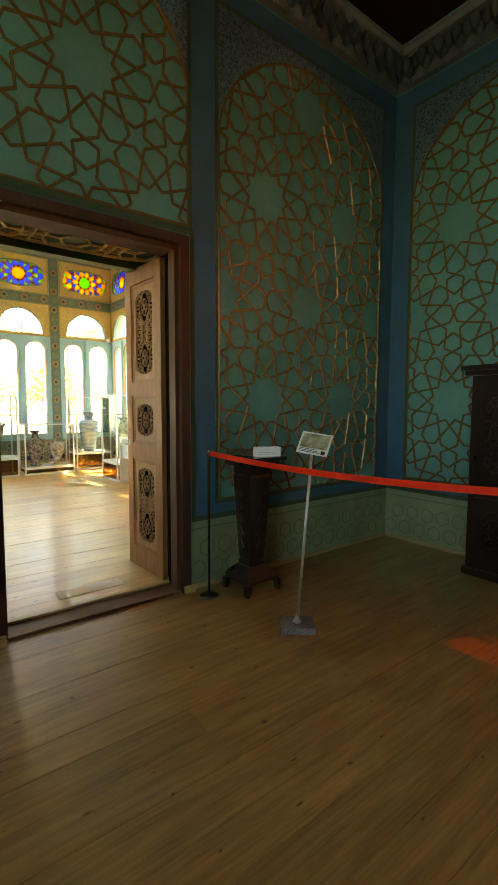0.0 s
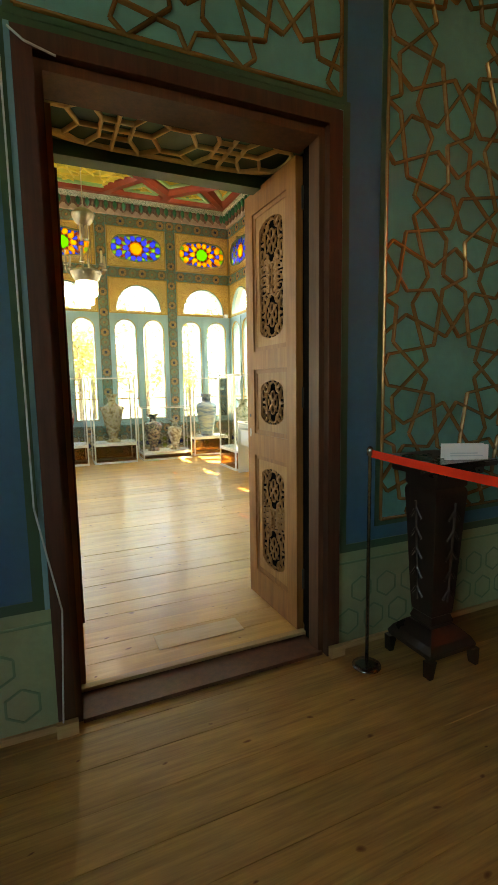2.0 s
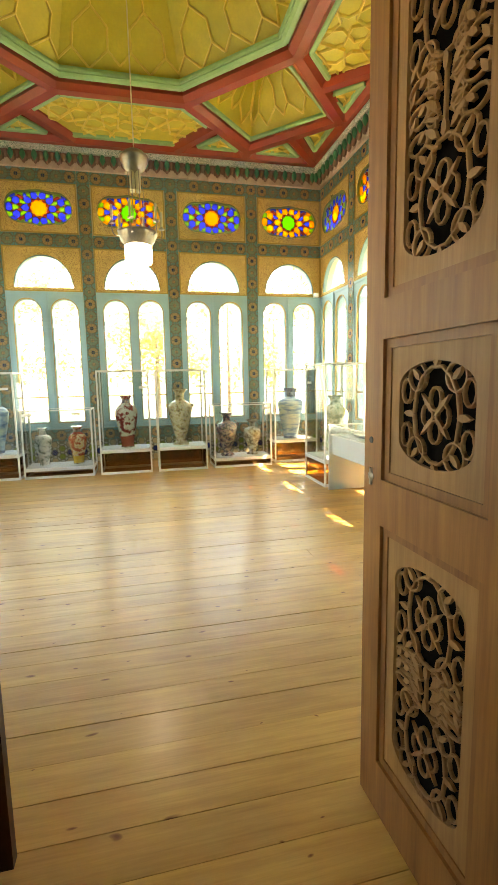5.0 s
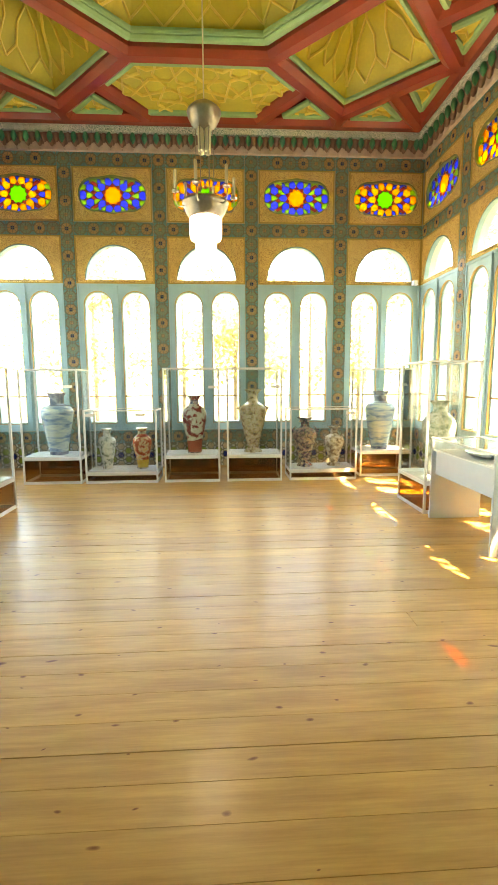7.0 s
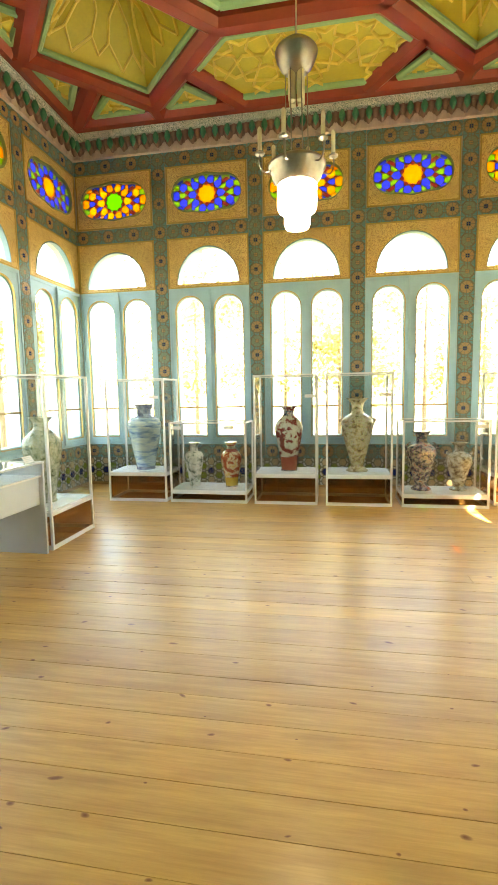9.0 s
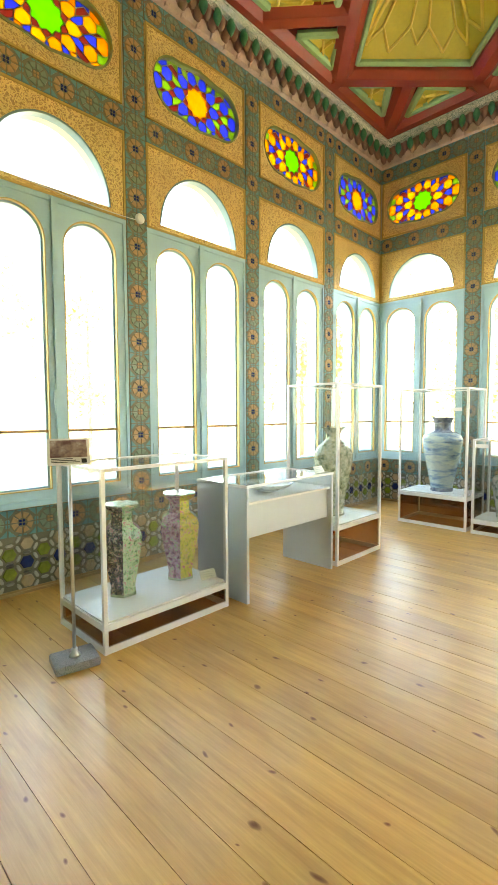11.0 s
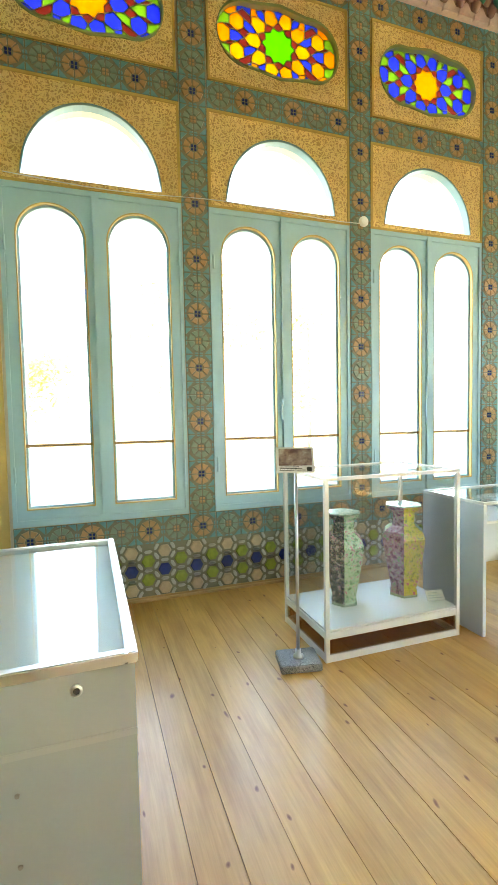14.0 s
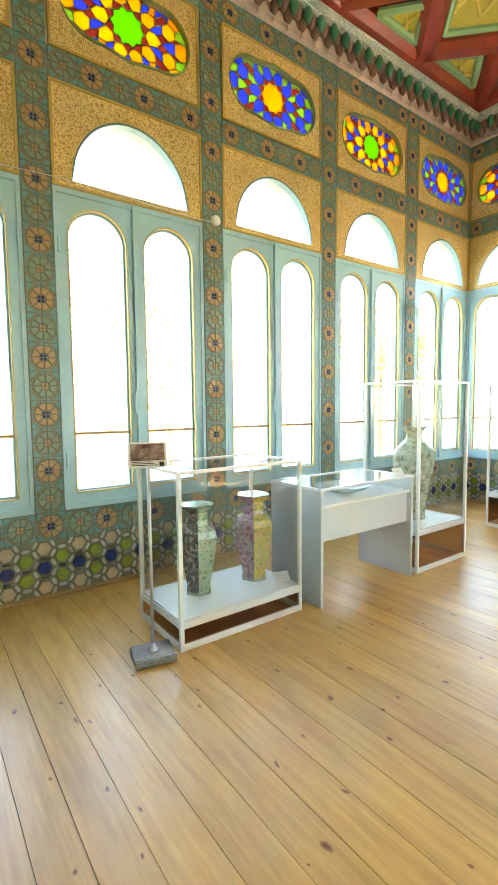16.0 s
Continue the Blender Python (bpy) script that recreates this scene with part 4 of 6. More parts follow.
def fret(bm, w, h, y, seed):
    """Pierced scrollwork filling a w by h field: oval medallions, leafy vines between, mirrored about the middle."""
    lim = lambda p: (max(-w / 2, min(w / 2, p[0])), max(-h / 2, min(h / 2, p[1])))

    def run(pts, wide):
        for a, b in zip(pts, pts[1:]):
            a, b = lim(a), lim(b)
            if math.dist(a, b) > 1e-4:
                beam(bm, (a[0], y, a[1]), (b[0], y, b[1]), wide, 0.012, (0, -1, 0))

    def arc(cx, cz, rx, rz, a0=0.0, a1=360.0, wide=0.011, n=14):
        run([(cx + rx * math.cos(radians(a0 + (a1 - a0) * i / n)), cz + rz * math.sin(radians(a0 + (a1 - a0) * i / n))) for i in range(n + 1)], wide)

    def leaf(x, z, ang, ln, fat):
        c, s = math.cos(radians(ang)), math.sin(radians(ang))
        pts = [lim((x + u * ln * c - v * fat * s, z + u * ln * s + v * fat * c)) for u, v in ((0, 0), (0.3, -0.45), (0.65, -0.4), (1, 0), (0.65, 0.4), (0.3, 0.45))]
        prism(bm, pts, y, y - 0.012, 0.0)

    ovals = [0.0] if h < 1.3 * w else [-h / 2 + w * 0.46, h / 2 - w * 0.46]
    for cz in ovals:
        arc(0, cz, w * 0.3, w * 0.42)
        for k in range(4):
            a = 90 * k + 90
            arc(w * 0.1 * math.cos(radians(a)), cz + w * 0.14 * math.sin(radians(a)), w * 0.075, w * 0.1, wide=0.009, n=10)
            arc(w * 0.36 * math.cos(radians(a + 45)), cz + w * 0.46 * math.sin(radians(a + 45)), w * 0.12, w * 0.12, wide=0.01)
            leaf(w * 0.3 * math.cos(radians(a + 45)), cz + w * 0.42 * math.sin(radians(a + 45)), a + 45, w * 0.15, w * 0.06)
            leaf(0, cz, a + 45, w * 0.26, w * 0.045)
            leaf(w * 0.28 * math.cos(radians(a)), cz + w * 0.4 * math.sin(radians(a)), a, w * 0.16, w * 0.07)
        for sx in (-1, 1):
            for sz in (-1, 1):
                arc(sx * w * 0.41, cz + sz * w * 0.2, w * 0.07, w * 0.11, wide=0.009, n=10)
    if len(ovals) == 2:
        lo, hi = ovals[0] + w * 0.5, ovals[1] - w * 0.5
        n = max(2, round((hi - lo) / (w * 0.36)))
        step = (hi - lo) / n
        run([(0, lo - w * 0.1), (0, hi + w * 0.1)], 0.009)
        for i in range(n + 1):
            z = lo + step * i
            for sx in (-1, 1):
                wave = [(sx * w * (0.06 + 0.2 * t + 0.1 * math.sin(6.28 * t)), z + step * (t - 0.5) * 1.3) for t in lin(0, 1, 10)]
                run(wave, 0.011)
                arc(sx * w * 0.34, z, w * 0.13, step * 0.36, wide=0.01)
                arc(sx * w * 0.15, z + step * 0.5, w * 0.07, step * 0.24, wide=0.009, n=10)
                leaf(sx * w * 0.08, z - step * 0.3, 90 - sx * 50, w * 0.2, w * 0.07)
                leaf(sx * w * 0.34, z, 90 + sx * 60, w * 0.13, w * 0.06)
                leaf(sx * w * 0.46, z + step * 0.5, 90 + sx * 35, w * 0.15, w * 0.06)


def door_leaf(name, m, mirror):
    """A carved leaf, hinged at its local origin, width along +x, the seen face towards -y (or +y)."""
    d = empty(name, m, "tall carved walnut door leaf with pierced scroll panels, standing open", "door", "door leaves", "structure")
    w, h, z0, th = 0.72, 2.985, 0.015, 0.05
    s = 0.115
    panels = ((0.22, 1.126, 7), (1.288, 1.761, 3), (1.892, 2.85, 5))
    bm = bmesh.new()
    box(bm, 0, -th / 2, z0, s, th / 2, z0 + h)
    box(bm, w - s, -th / 2, z0, w, th / 2, z0 + h)
    zs = [z0] + [v for p in panels for v in p[:2]] + [z0 + h]
    for a, b in zip(zs[0::2], zs[1::2]):
        box(bm, s, -th / 2, a, w - s, th / 2, b)
    part("stile_and_rail", bm, M_DOOR, d)
    for k, (a, b, seed) in enumerate(panels):
        bm = bmesh.new()
        for x0, x1, c0, c1 in ((s, s + 0.03, a, b), (w - s - 0.03, w - s, a, b), (s + 0.03, w - s - 0.03, a, a + 0.03), (s + 0.03, w - s - 0.03, b - 0.03, b)):
            box(bm, x0, -th / 2 + 0.012, c0, x1, th / 2 - 0.012, c1)
        part("panel_moulding", bm, M_DOOR, d)
        fw, fh = w - 2 * s - 0.06 - 0.09, b - a - 0.06 - 0.1
        bm = bmesh.new()
        x0, x1 = s + 0.03, w - s - 0.03
        cx, cz = (x0 + x1) / 2, (a + b) / 2
        r = fw / 2
        hi = lambda x: cz + fh / 2 - (r * 0.45) * (1 - math.sqrt(max(0.0, 1 - ((x - cx) / r) ** 2)))
        xs = [cx - r * math.cos(math.pi * i / 16) for i in range(17)]
        box(bm, x0, -0.008, a + 0.03, cx - r, 0.008, b - 0.03)
        box(bm, cx + r, -0.008, a + 0.03, x1, 0.008, b - 0.03)
        plate(bm, xs, hi, lambda x: b - 0.03, -0.008, 0.008)
        plate(bm, xs, lambda x: a + 0.03, lambda x: 2 * cz - hi(x), -0.008, 0.008)
        part("panel_board", bm, M_DOORC, d)
        bm = bmesh.new()
        fret(bm, fw, fh, 0.007, seed)
        part("pierced_carving", bm, M_DOORC, d, m=pose(cx, 0, cz))
        # board added so that the pierced holes show as dark as shade
        part("shade_backing", bx(x0, 0.02, a + 0.03, x1, 0.023, b - 0.03), M_VOID, d, "added black board, stands in for the shade behind the carving")
    if mirror:
        part("astragal", bx(w - 0.03, -th / 2 - 0.045, z0 + 0.01, w + 0.015, -th / 2, z0 + h), M_FRAME, d, "dark red strip on the closing edge")
    fy = -th / 2
    bm = lathe(bmesh.new(), [(0.012, 0.0), (0.011, 0.003)], 12)
    part("keyhole", bm, M_BLACK, d, "small dark keyhole", pose(w - 0.05, fy - 0.001, 1.42, 90))
    bm = bmesh.new()
    lathe(bm, [(0.016, 0.0), (0.018, 0.003), (0.01, 0.006), (0.006, 0.008)], 12)
    prism(bm, [(-0.008, 0.0), (0.008, 0.0), (0.006, 0.006), (-0.006, 0.006)], -0.03, 0.03)
    part("lock_plate", bm, M_PEWTER, d, "tarnished metal lock plate", pose(w - 0.05, fy, 1.29, 90) @ pose(0, 0, 0) )
    for z in (0.3, 1.5, 2.7):
        bm = lathe(bmesh.new(), [(0.014, 0), (0.014, 0.13)], 8)
        part("hinge", bm, M_BLACK, d, m=pose(-0.012, th / 2, z))
    return d


door_leaf("door_1", pose(1.765, 3.89, 0, 0, 0, 91.5) @ Matrix.Diagonal((1, -1, 1, 1)), False)
door_leaf("door_2", pose(0.375, 3.89, 0, 0, 0, 90.0), True)

# ---- dark room ----
GZ = -0.03
RX0, RY0 = -4.6, -4.4
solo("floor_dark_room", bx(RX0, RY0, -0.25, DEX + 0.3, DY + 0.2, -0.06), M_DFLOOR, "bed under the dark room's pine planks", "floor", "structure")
# near-black frame material stands in for the shade up here
solo("ceiling_dark_room", bx(RX0 - 0.2, RY0 - 0.2, 6.0, DEX + 0.3, DY, 6.15), M_FRAME, "ceiling in shadow, the shade put into its near-black colour", "ceiling", "structure")
bm = bmesh.new()
box(bm, DEX, RY0, -0.25, DEX + 0.3, -0.6, 6.0)
box(bm, DEX, 0.9, -0.25, DEX + 0.3, DY, 6.0)
box(bm, DEX, -0.6, -0.25, DEX + 0.3, 0.9, 2.9)
box(bm, DEX, -0.6, 4.7, DEX + 0.3, 0.9, 6.0)
solo("wall_dark_east", bm, M_DGREEN, "dark green painted wall of the first room", "wall", "structure")
bm = bmesh.new()
box(bm, RX0 - 0.3, RY0 - 0.3, -0.25, DEX + 0.3, RY0, 6.0)
solo("wall_dark_south", bm, M_DGREEN, "dark green painted wall of the first room", "wall", "structure")
bm = bmesh.new()
box(bm, RX0 - 0.3, RY0, -0.25, RX0, -3.2, 6.0)
box(bm, RX0 - 0.3, -0.4, -0.25, RX0, DY, 6.0)
box(bm, RX0 - 0.3, -3.2, -0.25, RX0, -0.4, 1.9)
box(bm, RX0 - 0.3, -3.2, 5.1, RX0, -0.4, 6.0)
solo("wall_dark_west", bm, M_DGREEN, "dark green painted wall of the first room", "wall", "structure")


def arched_panel(parent, x0, x1, z0, spring, top, ox, oz, s=1.137):
    """Arched field under a walnut star lattice, with an arabesque spandrel, on the plane y = 0."""
    c, half = (x0 + x1) / 2, (x1 - x0) / 2
    curve = lambda x: arch_z(x, c, half, spring, top - spring, 1.9)
    xs = arch_xs(c, half)
    bm = bmesh.new()
    plate(bm, xs, lambda x: z0, curve, -0.012, 0.0)
    f = part("green_field", bm, M_DGREEN, parent)
    bm = bmesh.new()
    plate(bm, xs, curve, lambda x: top + 0.1, -0.02, 0.0)
    part("spandrel", bm, M_SPAND, parent, "blue arabesque spandrel")
    poly = [(x0, z0), (x1, z0)] + [(x, curve(x)) for x in xs[::-1]]
    poly = [p for i, p in enumerate(poly) if math.dist(p, poly[i - 1]) > 1e-4]
    strips = {}
    for a, b in star_lines(s, x0 - s, x1 + s, z0 - s, top + s, ox, oz):
        q = clip_seg(a, b, poly)
        if q:
            ln = round(math.dist(*q), 3)
            if ln not in strips:
                bm = bmesh.new()
                beam(bm, (0, 0, 0), (ln, 0, 0), 0.02, 0.02 + 0.002 * (len(strips) % 2), (0, -1, 0))
                strips[ln] = bpy.data.meshes.new("lattice_strip")
                bmesh.ops.recalc_face_normals(bm, faces=bm.faces)
                bm.to_mesh(strips[ln])
                bm.free()
                strips[ln].materials.append(M_LATT)
            piece("lattice_strip", strips[ln], f, pose(q[0][0], -0.012, q[0][1], 0, -math.degrees(math.atan2(q[1][1] - q[0][1], q[1][0] - q[0][0])), 0))
    bm = bmesh.new()
    for p, q in zip(poly, poly[1:] + poly[:1]):
        beam(bm, (p[0], -0.012, p[1]), (q[0], -0.012, q[1]), 0.02, 0.016, (0, -1, 0))
    part("lattice_border", bm, M_LATT, f)


def dark_wall(name, m, fields, over, x_lo, x_hi, gap):
    w = empty(name, m, "blue and green painted panelling with walnut star lattices", "wall panelling", "", "structure")
    bm = bmesh.new()
    segs = [(x_lo, gap[0]), (gap[1], x_hi)] if gap else [(x_lo, x_hi)]
    for a, b in segs:
        box(bm, a, -0.006, 0.65, b, 0.0, 5.42)
    if gap:
        box(bm, gap[0], -0.006, 3.125, gap[1], 0.0, 5.42)
    part("blue_band", bm, M_BLUEP, w)
    bm = bmesh.new()
    for a, b in segs:
        box(bm, a, -0.012, 0.6, b, 0.0, 0.65)
    if gap:
        for a, b in ((gap[0] - 0.075, gap[0] - 0.025), (gap[1] + 0.025, gap[1] + 0.075)):
            box(bm, a, -0.012, 0.65, b, 0.0, 3.2)
        box(bm, gap[0] - 0.025, -0.012, 3.15, gap[1] + 0.025, 0.0, 3.205)
    for x0, x1, z0, sp, tp in fields:
        for a, b in ((x0 - 0.04, x0), (x1, x1 + 0.04)):
            box(bm, a, -0.014, z0, b, 0.0, tp + 0.1)
        box(bm, x0 - 0.04, -0.016, z0 - 0.04, x1 + 0.04, 0.0, z0)
        box(bm, x0 - 0.04, -0.016, tp + 0.1, x1 + 0.04, 0.0, tp + 0.14)
    part("green_trim", bm, M_DGREENT, w)
    if gap:
        bm = bmesh.new()
        for a, b in ((gap[0] - 0.025, gap[0] - 0.002), (gap[1] + 0.002, gap[1] + 0.025)):
            box(bm, a, -0.016, 0.6, b, 0.0, 3.15)
        part("pale_blue_fillet", bm, M_LBLUE, w)
    bm = bmesh.new()
    for a, b in segs:
        box(bm, a, -0.01, GZ, b, 0.0, 0.6)
    dd = part("dado", bm, M_DADO, w, "stencilled greenish dado")
    bm = bmesh.new()
    for a, b in segs:
        n = int((b - a) / 0.2)
        for i in range(n):
            for j in range(2):
                cx, cz = a + 0.1 + 0.2 * (i + 0.5 * (j % 2)), 0.14 + 0.2 * j
                if cx + 0.1 > b:
                    continue
                h = ngon(0.085, 6, math.pi / 2, 1.0, cx, cz)
                for p, q in zip(h, h[1:] + h[:1]):
                    beam(bm, (p[0], -0.01, p[1]), (q[0], -0.01, q[1]), 0.012, 0.003, (0, -1, 0))
        beam(bm, (a, -0.01, 0.53), (b, -0.01, 0.53), 0.014, 0.003, (0, -1, 0))
    part("stencil_lines", bm, M_DADOL, dd)
    bm = bmesh.new()
    for a, b in segs:
        box(bm, a, -0.028, GZ, b, -0.01, GZ + 0.035)
    part("skirting", bm, M_BASE, w)
    for k, (x0, x1, z0, sp, tp) in enumerate(fields):
        arched_panel(w, x0, x1, z0, sp, tp, 0.74 if z0 > 3 else 0.56, 0.147 if z0 > 3 else 0.117)


dark_wall("panelling_north", pose(0, DY, 0), [(-2.35, -0.02, 0.78, 4.1, 5.08), (0.27, 1.885, 3.22, 4.35, 5.08), (2.21, 4.58, 0.78, 4.1, 5.08)], None, -4.6, DEX, (0.25, 1.875))
dark_wall("panelling_east", pose(DEX, 0, 0, 0, 0, -90), [(-3.36, -1.0, 0.78, 4.1, 5.08), ], None, -DY, -0.95, None)
# darker set of the hall cornice colours, with the shade in the base colour
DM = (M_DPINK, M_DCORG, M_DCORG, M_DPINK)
cornice("cornice_dark_north", pose(0.1, DY, -0.22), 4.7, "plaster cornice of hanging niches, the room's shade put into its colour", DM)
cornice("cornice_dark_east", pose(DEX, 0.0, -0.22, 0, 0, -90), 3.6, "plaster cornice of hanging niches, the room's shade put into its colour", DM)
M_AMBER, nt, b = nodes_of("amber_frosted_glass")
b.inputs["Base Color"].default_value = (1.0, 0.36, 0.05, 1)
tl = nt.nodes.new("ShaderNodeBsdfTranslucent")
lk(nt, mixc(nt, noise_of(nt, coords(nt), 6), (0.45, 0.12, 0.012), (0.45, 0.19, 0.03)), tl.inputs[0])
tp, mx = nt.nodes.new("ShaderNodeBsdfTransparent"), nt.nodes.new("ShaderNodeMixShader")
tp.inputs[0].default_value, mx.inputs[0].default_value = (1.0, 0.3, 0.03, 1), 0.1
lk(nt, tl.outputs[0], mx.inputs[1])
lk(nt, tp.outputs[0], mx.inputs[2])
lk(nt, mx.outputs[0], nt.nodes["Material Output"].inputs[0])
# both windows are out of view, added and sized to light this room
for nm, mm, sz in (("window_dark_east", pose(DEX + 0.15, 0.15, 3.8, 0, 0, -90), (0.75, 0.9)), ("window_dark_west", pose(RX0 - 0.15, -1.8, 3.5, 0, 0, 90), (1.4, 1.6))):
    w = empty(nm, mm, "unseen window, added to let light into the first room", "window", "", "structure")
    bm = bmesh.new()
    for k in range(-1, 2):
        box(bm, sz[0] * k - 0.03, -0.02, -sz[1], sz[0] * k + 0.03, 0.02, sz[1])
    for k in (-1, 0, 1):
        box(bm, -sz[0], -0.024, sz[1] * k - 0.03, sz[0], 0.024, sz[1] * k + 0.03)
    part("window_frame", bm, M_FRAME, w)
    bm = bx(-sz[0], -0.003, -sz[1], sz[0], 0.003, sz[1])
    part("pane", bm, M_AMBER if "east" in nm else M_WGLASS, w)


def sign_stand(m, h, label, tilt, pic, lean=0.0, turn=0.0, roll=0.0):
    s = empty("sign_stand", m, label, "sign stand", "sign stands")
    bm = bx(-0.13, -0.11, 0, 0.13, 0.11, 0.05)
    bmesh.ops.bevel(bm, geom=bm.edges[:], offset=0.006, segments=2, affect="EDGES")
    part("base", bm, M_STONE, s, "polished grey granite base block")
    bm = lathe(bmesh.new(), [(0.035, 0.05), (0.033, 0.062), (0.02, 0.07), (0.018, 0.1)], 20)
    part("collar", bm, M_CHROME, s, smooth=True)
    bm = lathe(bmesh.new(), [(0.011, 0.09), (0.011, h)], 14)
    part("pole", bm, M_CHROME, s, smooth=True, m=pose(0, 0, 0, 0, lean, 0))
    plate_m = pose(math.sin(radians(lean)) * h, 0, h, 0, 0, turn) @ pose(0, 0, 0, tilt) @ pose(0, 0, 0, 0, roll, 0)
    bm = bx(-0.12, -0.004, -0.02, 0.12, 0.004, 0.17)
    b = part("sign_board", bm, M_CARD, s, "white information card", plate_m)
    bm = bx(-0.105, -0.006, 0.03, 0.105, -0.004, 0.155)
    part("picture", bm, pic, b)
    bm = bmesh.new()
    for i in range(3):
        box(bm, -0.1, -0.006, 0.018 - 0.012 * i, 0.02 + 0.02 * i, -0.004, 0.022 - 0.012 * i)
    box(bm, 0.07, -0.006, -0.012, 0.1, -0.004, 0.018)
    part("text_bar", bm, M_BLACK, b)
    return s


PIC1 = ceramic("faded_interior_photo", [(0.35, (0.08, 0.07, 0.04)), (0.5, (0.4, 0.35, 0.2)), (0.65, (0.65, 0.6, 0.45))], 9, 0.4, False)
PIC2 = ceramic("dark_red_chair_photo", [(0.4, (0.12, 0.05, 0.05)), (0.55, (0.35, 0.25, 0.22)), (0.65, (0.6, 0.55, 0.5))], 10, 0.4, False)
sign_stand(pose(2.15, 2.5, GZ, 0, 0, -38), 1.36, "steel sign stand with photo card on a granite block", -38, PIC1, 4, -20, 9)
sign_stand(pose(-1.75, 6.76, 0, 0, 0, 78), 1.25, "steel sign stand with photo card on a granite block", -38, PIC2, 0.0, -10)

# barrier post and ribbon
st = empty("barrier_post", pose(1.95, 3.42, GZ), "thin steel barrier post on a round foot", "barrier post", "barrier posts")
part("foot", lathe(bmesh.new(), [(0.085, 0), (0.085, 0.008), (0.05, 0.016), (0.012, 0.03)], 28), M_STEELD, st, smooth=True)
part("pole", lathe(bmesh.new(), [(0.011, 0.02), (0.011, 1.27), (0.018, 1.275), (0.018, 1.31), (0.008, 1.325)], 14), M_STEELD, st, smooth=True)
copy_thing(st, pose(2.32, 0.92, GZ))
bm = bmesh.new()
prev = None
for i in range(25):
    t = i / 24
    p = Vector((1.95, 3.42, 1.255)).lerp(Vector((2.32, 0.92, 1.235)), t)
    p.z -= 0.09 * 4 * t * (1 - t) * 0.5
    lean = 0.25 * math.sin(t * 2.5)
    row = [bm.verts.new(p + Vector((math.sin(lean) * s + dx, 0, math.cos(lean) * s))) for s, dx in ((-0.022, 0.0), (0.022, 0.0), (0.022, 0.002), (-0.022, 0.002))]
    if prev:
        for k in range(4):
            bm.faces.new((prev[k], prev[(k + 1) % 4], row[(k + 1) % 4], row[k]))
    prev = row
solo("barrier_ribbon", bm, M_RIB, "bright red ribbon strung between the barrier posts", "barrier ribbon")

# pedestal with card
pd = empty("pedestal", pose(2.37, 3.34, GZ) @ Matrix.Diagonal((0.82, 0.82, 1, 1)), "tall dark carved wooden pedestal on splayed feet", "pedestal")
bm = bmesh.new()
lathe(bm, [(0.3, 0.1), (0.31, 0.13), (0.27, 0.17), (0.2, 0.21), (0.16, 0.23)], 4, 0, math.pi / 4)
for sx in (-1, 1):
    for sy in (-1, 1):
        prism(bm, [(sx * 0.17, 0.1), (sx * 0.24, 0.1), (sx * 0.235, 0.0), (sx * 0.2, 0.0)], sy * 0.23, sy * 0.17)
part("foot", bm, M_DARKW, pd)
bm = lathe(bmesh.new(), smoothprof([(0.12, 0.21), (0.15, 0.25), (0.13, 0.29), (0.145, 0.33), (0.17, 0.6), (0.2, 0.95), (0.21, 1.05), (0.17, 1.09)], 3), 4, 0, math.pi / 4)
col = part("column", bm, M_DARKW, pd)
for k in range(4):
    bm = bmesh.new()
    for i in range(5):
        z = 0.42 + 0.12 * i
        beam(bm, (-0.05, 0, z), (0, 0, z + 0.06), 0.014, 0.012, (0, -1, 0))
        beam(bm, (0.05, 0, z), (0, 0, z + 0.06), 0.014, 0.012, (0, -1, 0))
    beam(bm, (0, 0, 0.4), (0, 0, 1.0), 0.016, 0.014, (0, -1, 0))
    part("carved_drop", bm, M_DARKW, col, m=pose(0, 0, 0, 0, 0, 90 * k) @ pose(0, -0.118, 0, 3.5))
bm = bx(-0.28, -0.28, 1.21, 0.28, 0.28, 1.245)
box(bm, -0.22, -0.22, 1.16, 0.22, 0.22, 1.21)
box(bm, -0.15, -0.15, 1.08, 0.15, 0.15, 1.16)
bmesh.ops.bevel(bm, geom=bm.edges[:], offset=0.008, segments=2, affect="EDGES")
part("top", bm, M_DARKW, pd)
bm = bmesh.new()
prism(bm, [(-0.12, 0.0), (0.12, 0.0), (0.12, 0.085), (-0.12, 0.085)], -0.03, -0.026)
prism(bm, [(-0.12, 0.0), (0.12, 0.0), (0.12, 0.085), (-0.12, 0.085)], 0.026, 0.03)
cdm = pose(2.43, 3.2, GZ + 1.246, 0, 0, -25)
cd = solo("label_card", bm, M_CARD, "folded white label card on the pedestal", "label card", m=cdm)
part("text_bar", box(bx(-0.09, -0.032, 0.02, 0.09, -0.03, 0.026), -0.09, -0.032, 0.034, 0.06, -0.03, 0.04), M_GREYP, cd)

# dark cabinet
cb = empty("cabinet", pose(4.58, 1.62, GZ), "tall dark carved wooden cabinet against the wall", "cabinet")
bm = bx(-0.25, -0.68, 0.08, 0.25, 0.68, 2.0)
part("body", bm, M_DARKW, cb)
for nm, bxs in (("crown_moulding", ((-0.3, -0.74, 2.0, 0.27, 0.74, 2.05),)), ("cabinet_top", ((-0.33, -0.77, 2.05, 0.27, 0.77, 2.1),)), ("plinth", ((-0.28, -0.71, 0.0, 0.27, 0.71, 0.08),))):
    bm = bx(*bxs[0])
    bmesh.ops.bevel(bm, geom=bm.edges[:], offset=0.008, segments=2, affect="EDGES")
    part(nm, bm, M_DARKW, cb)
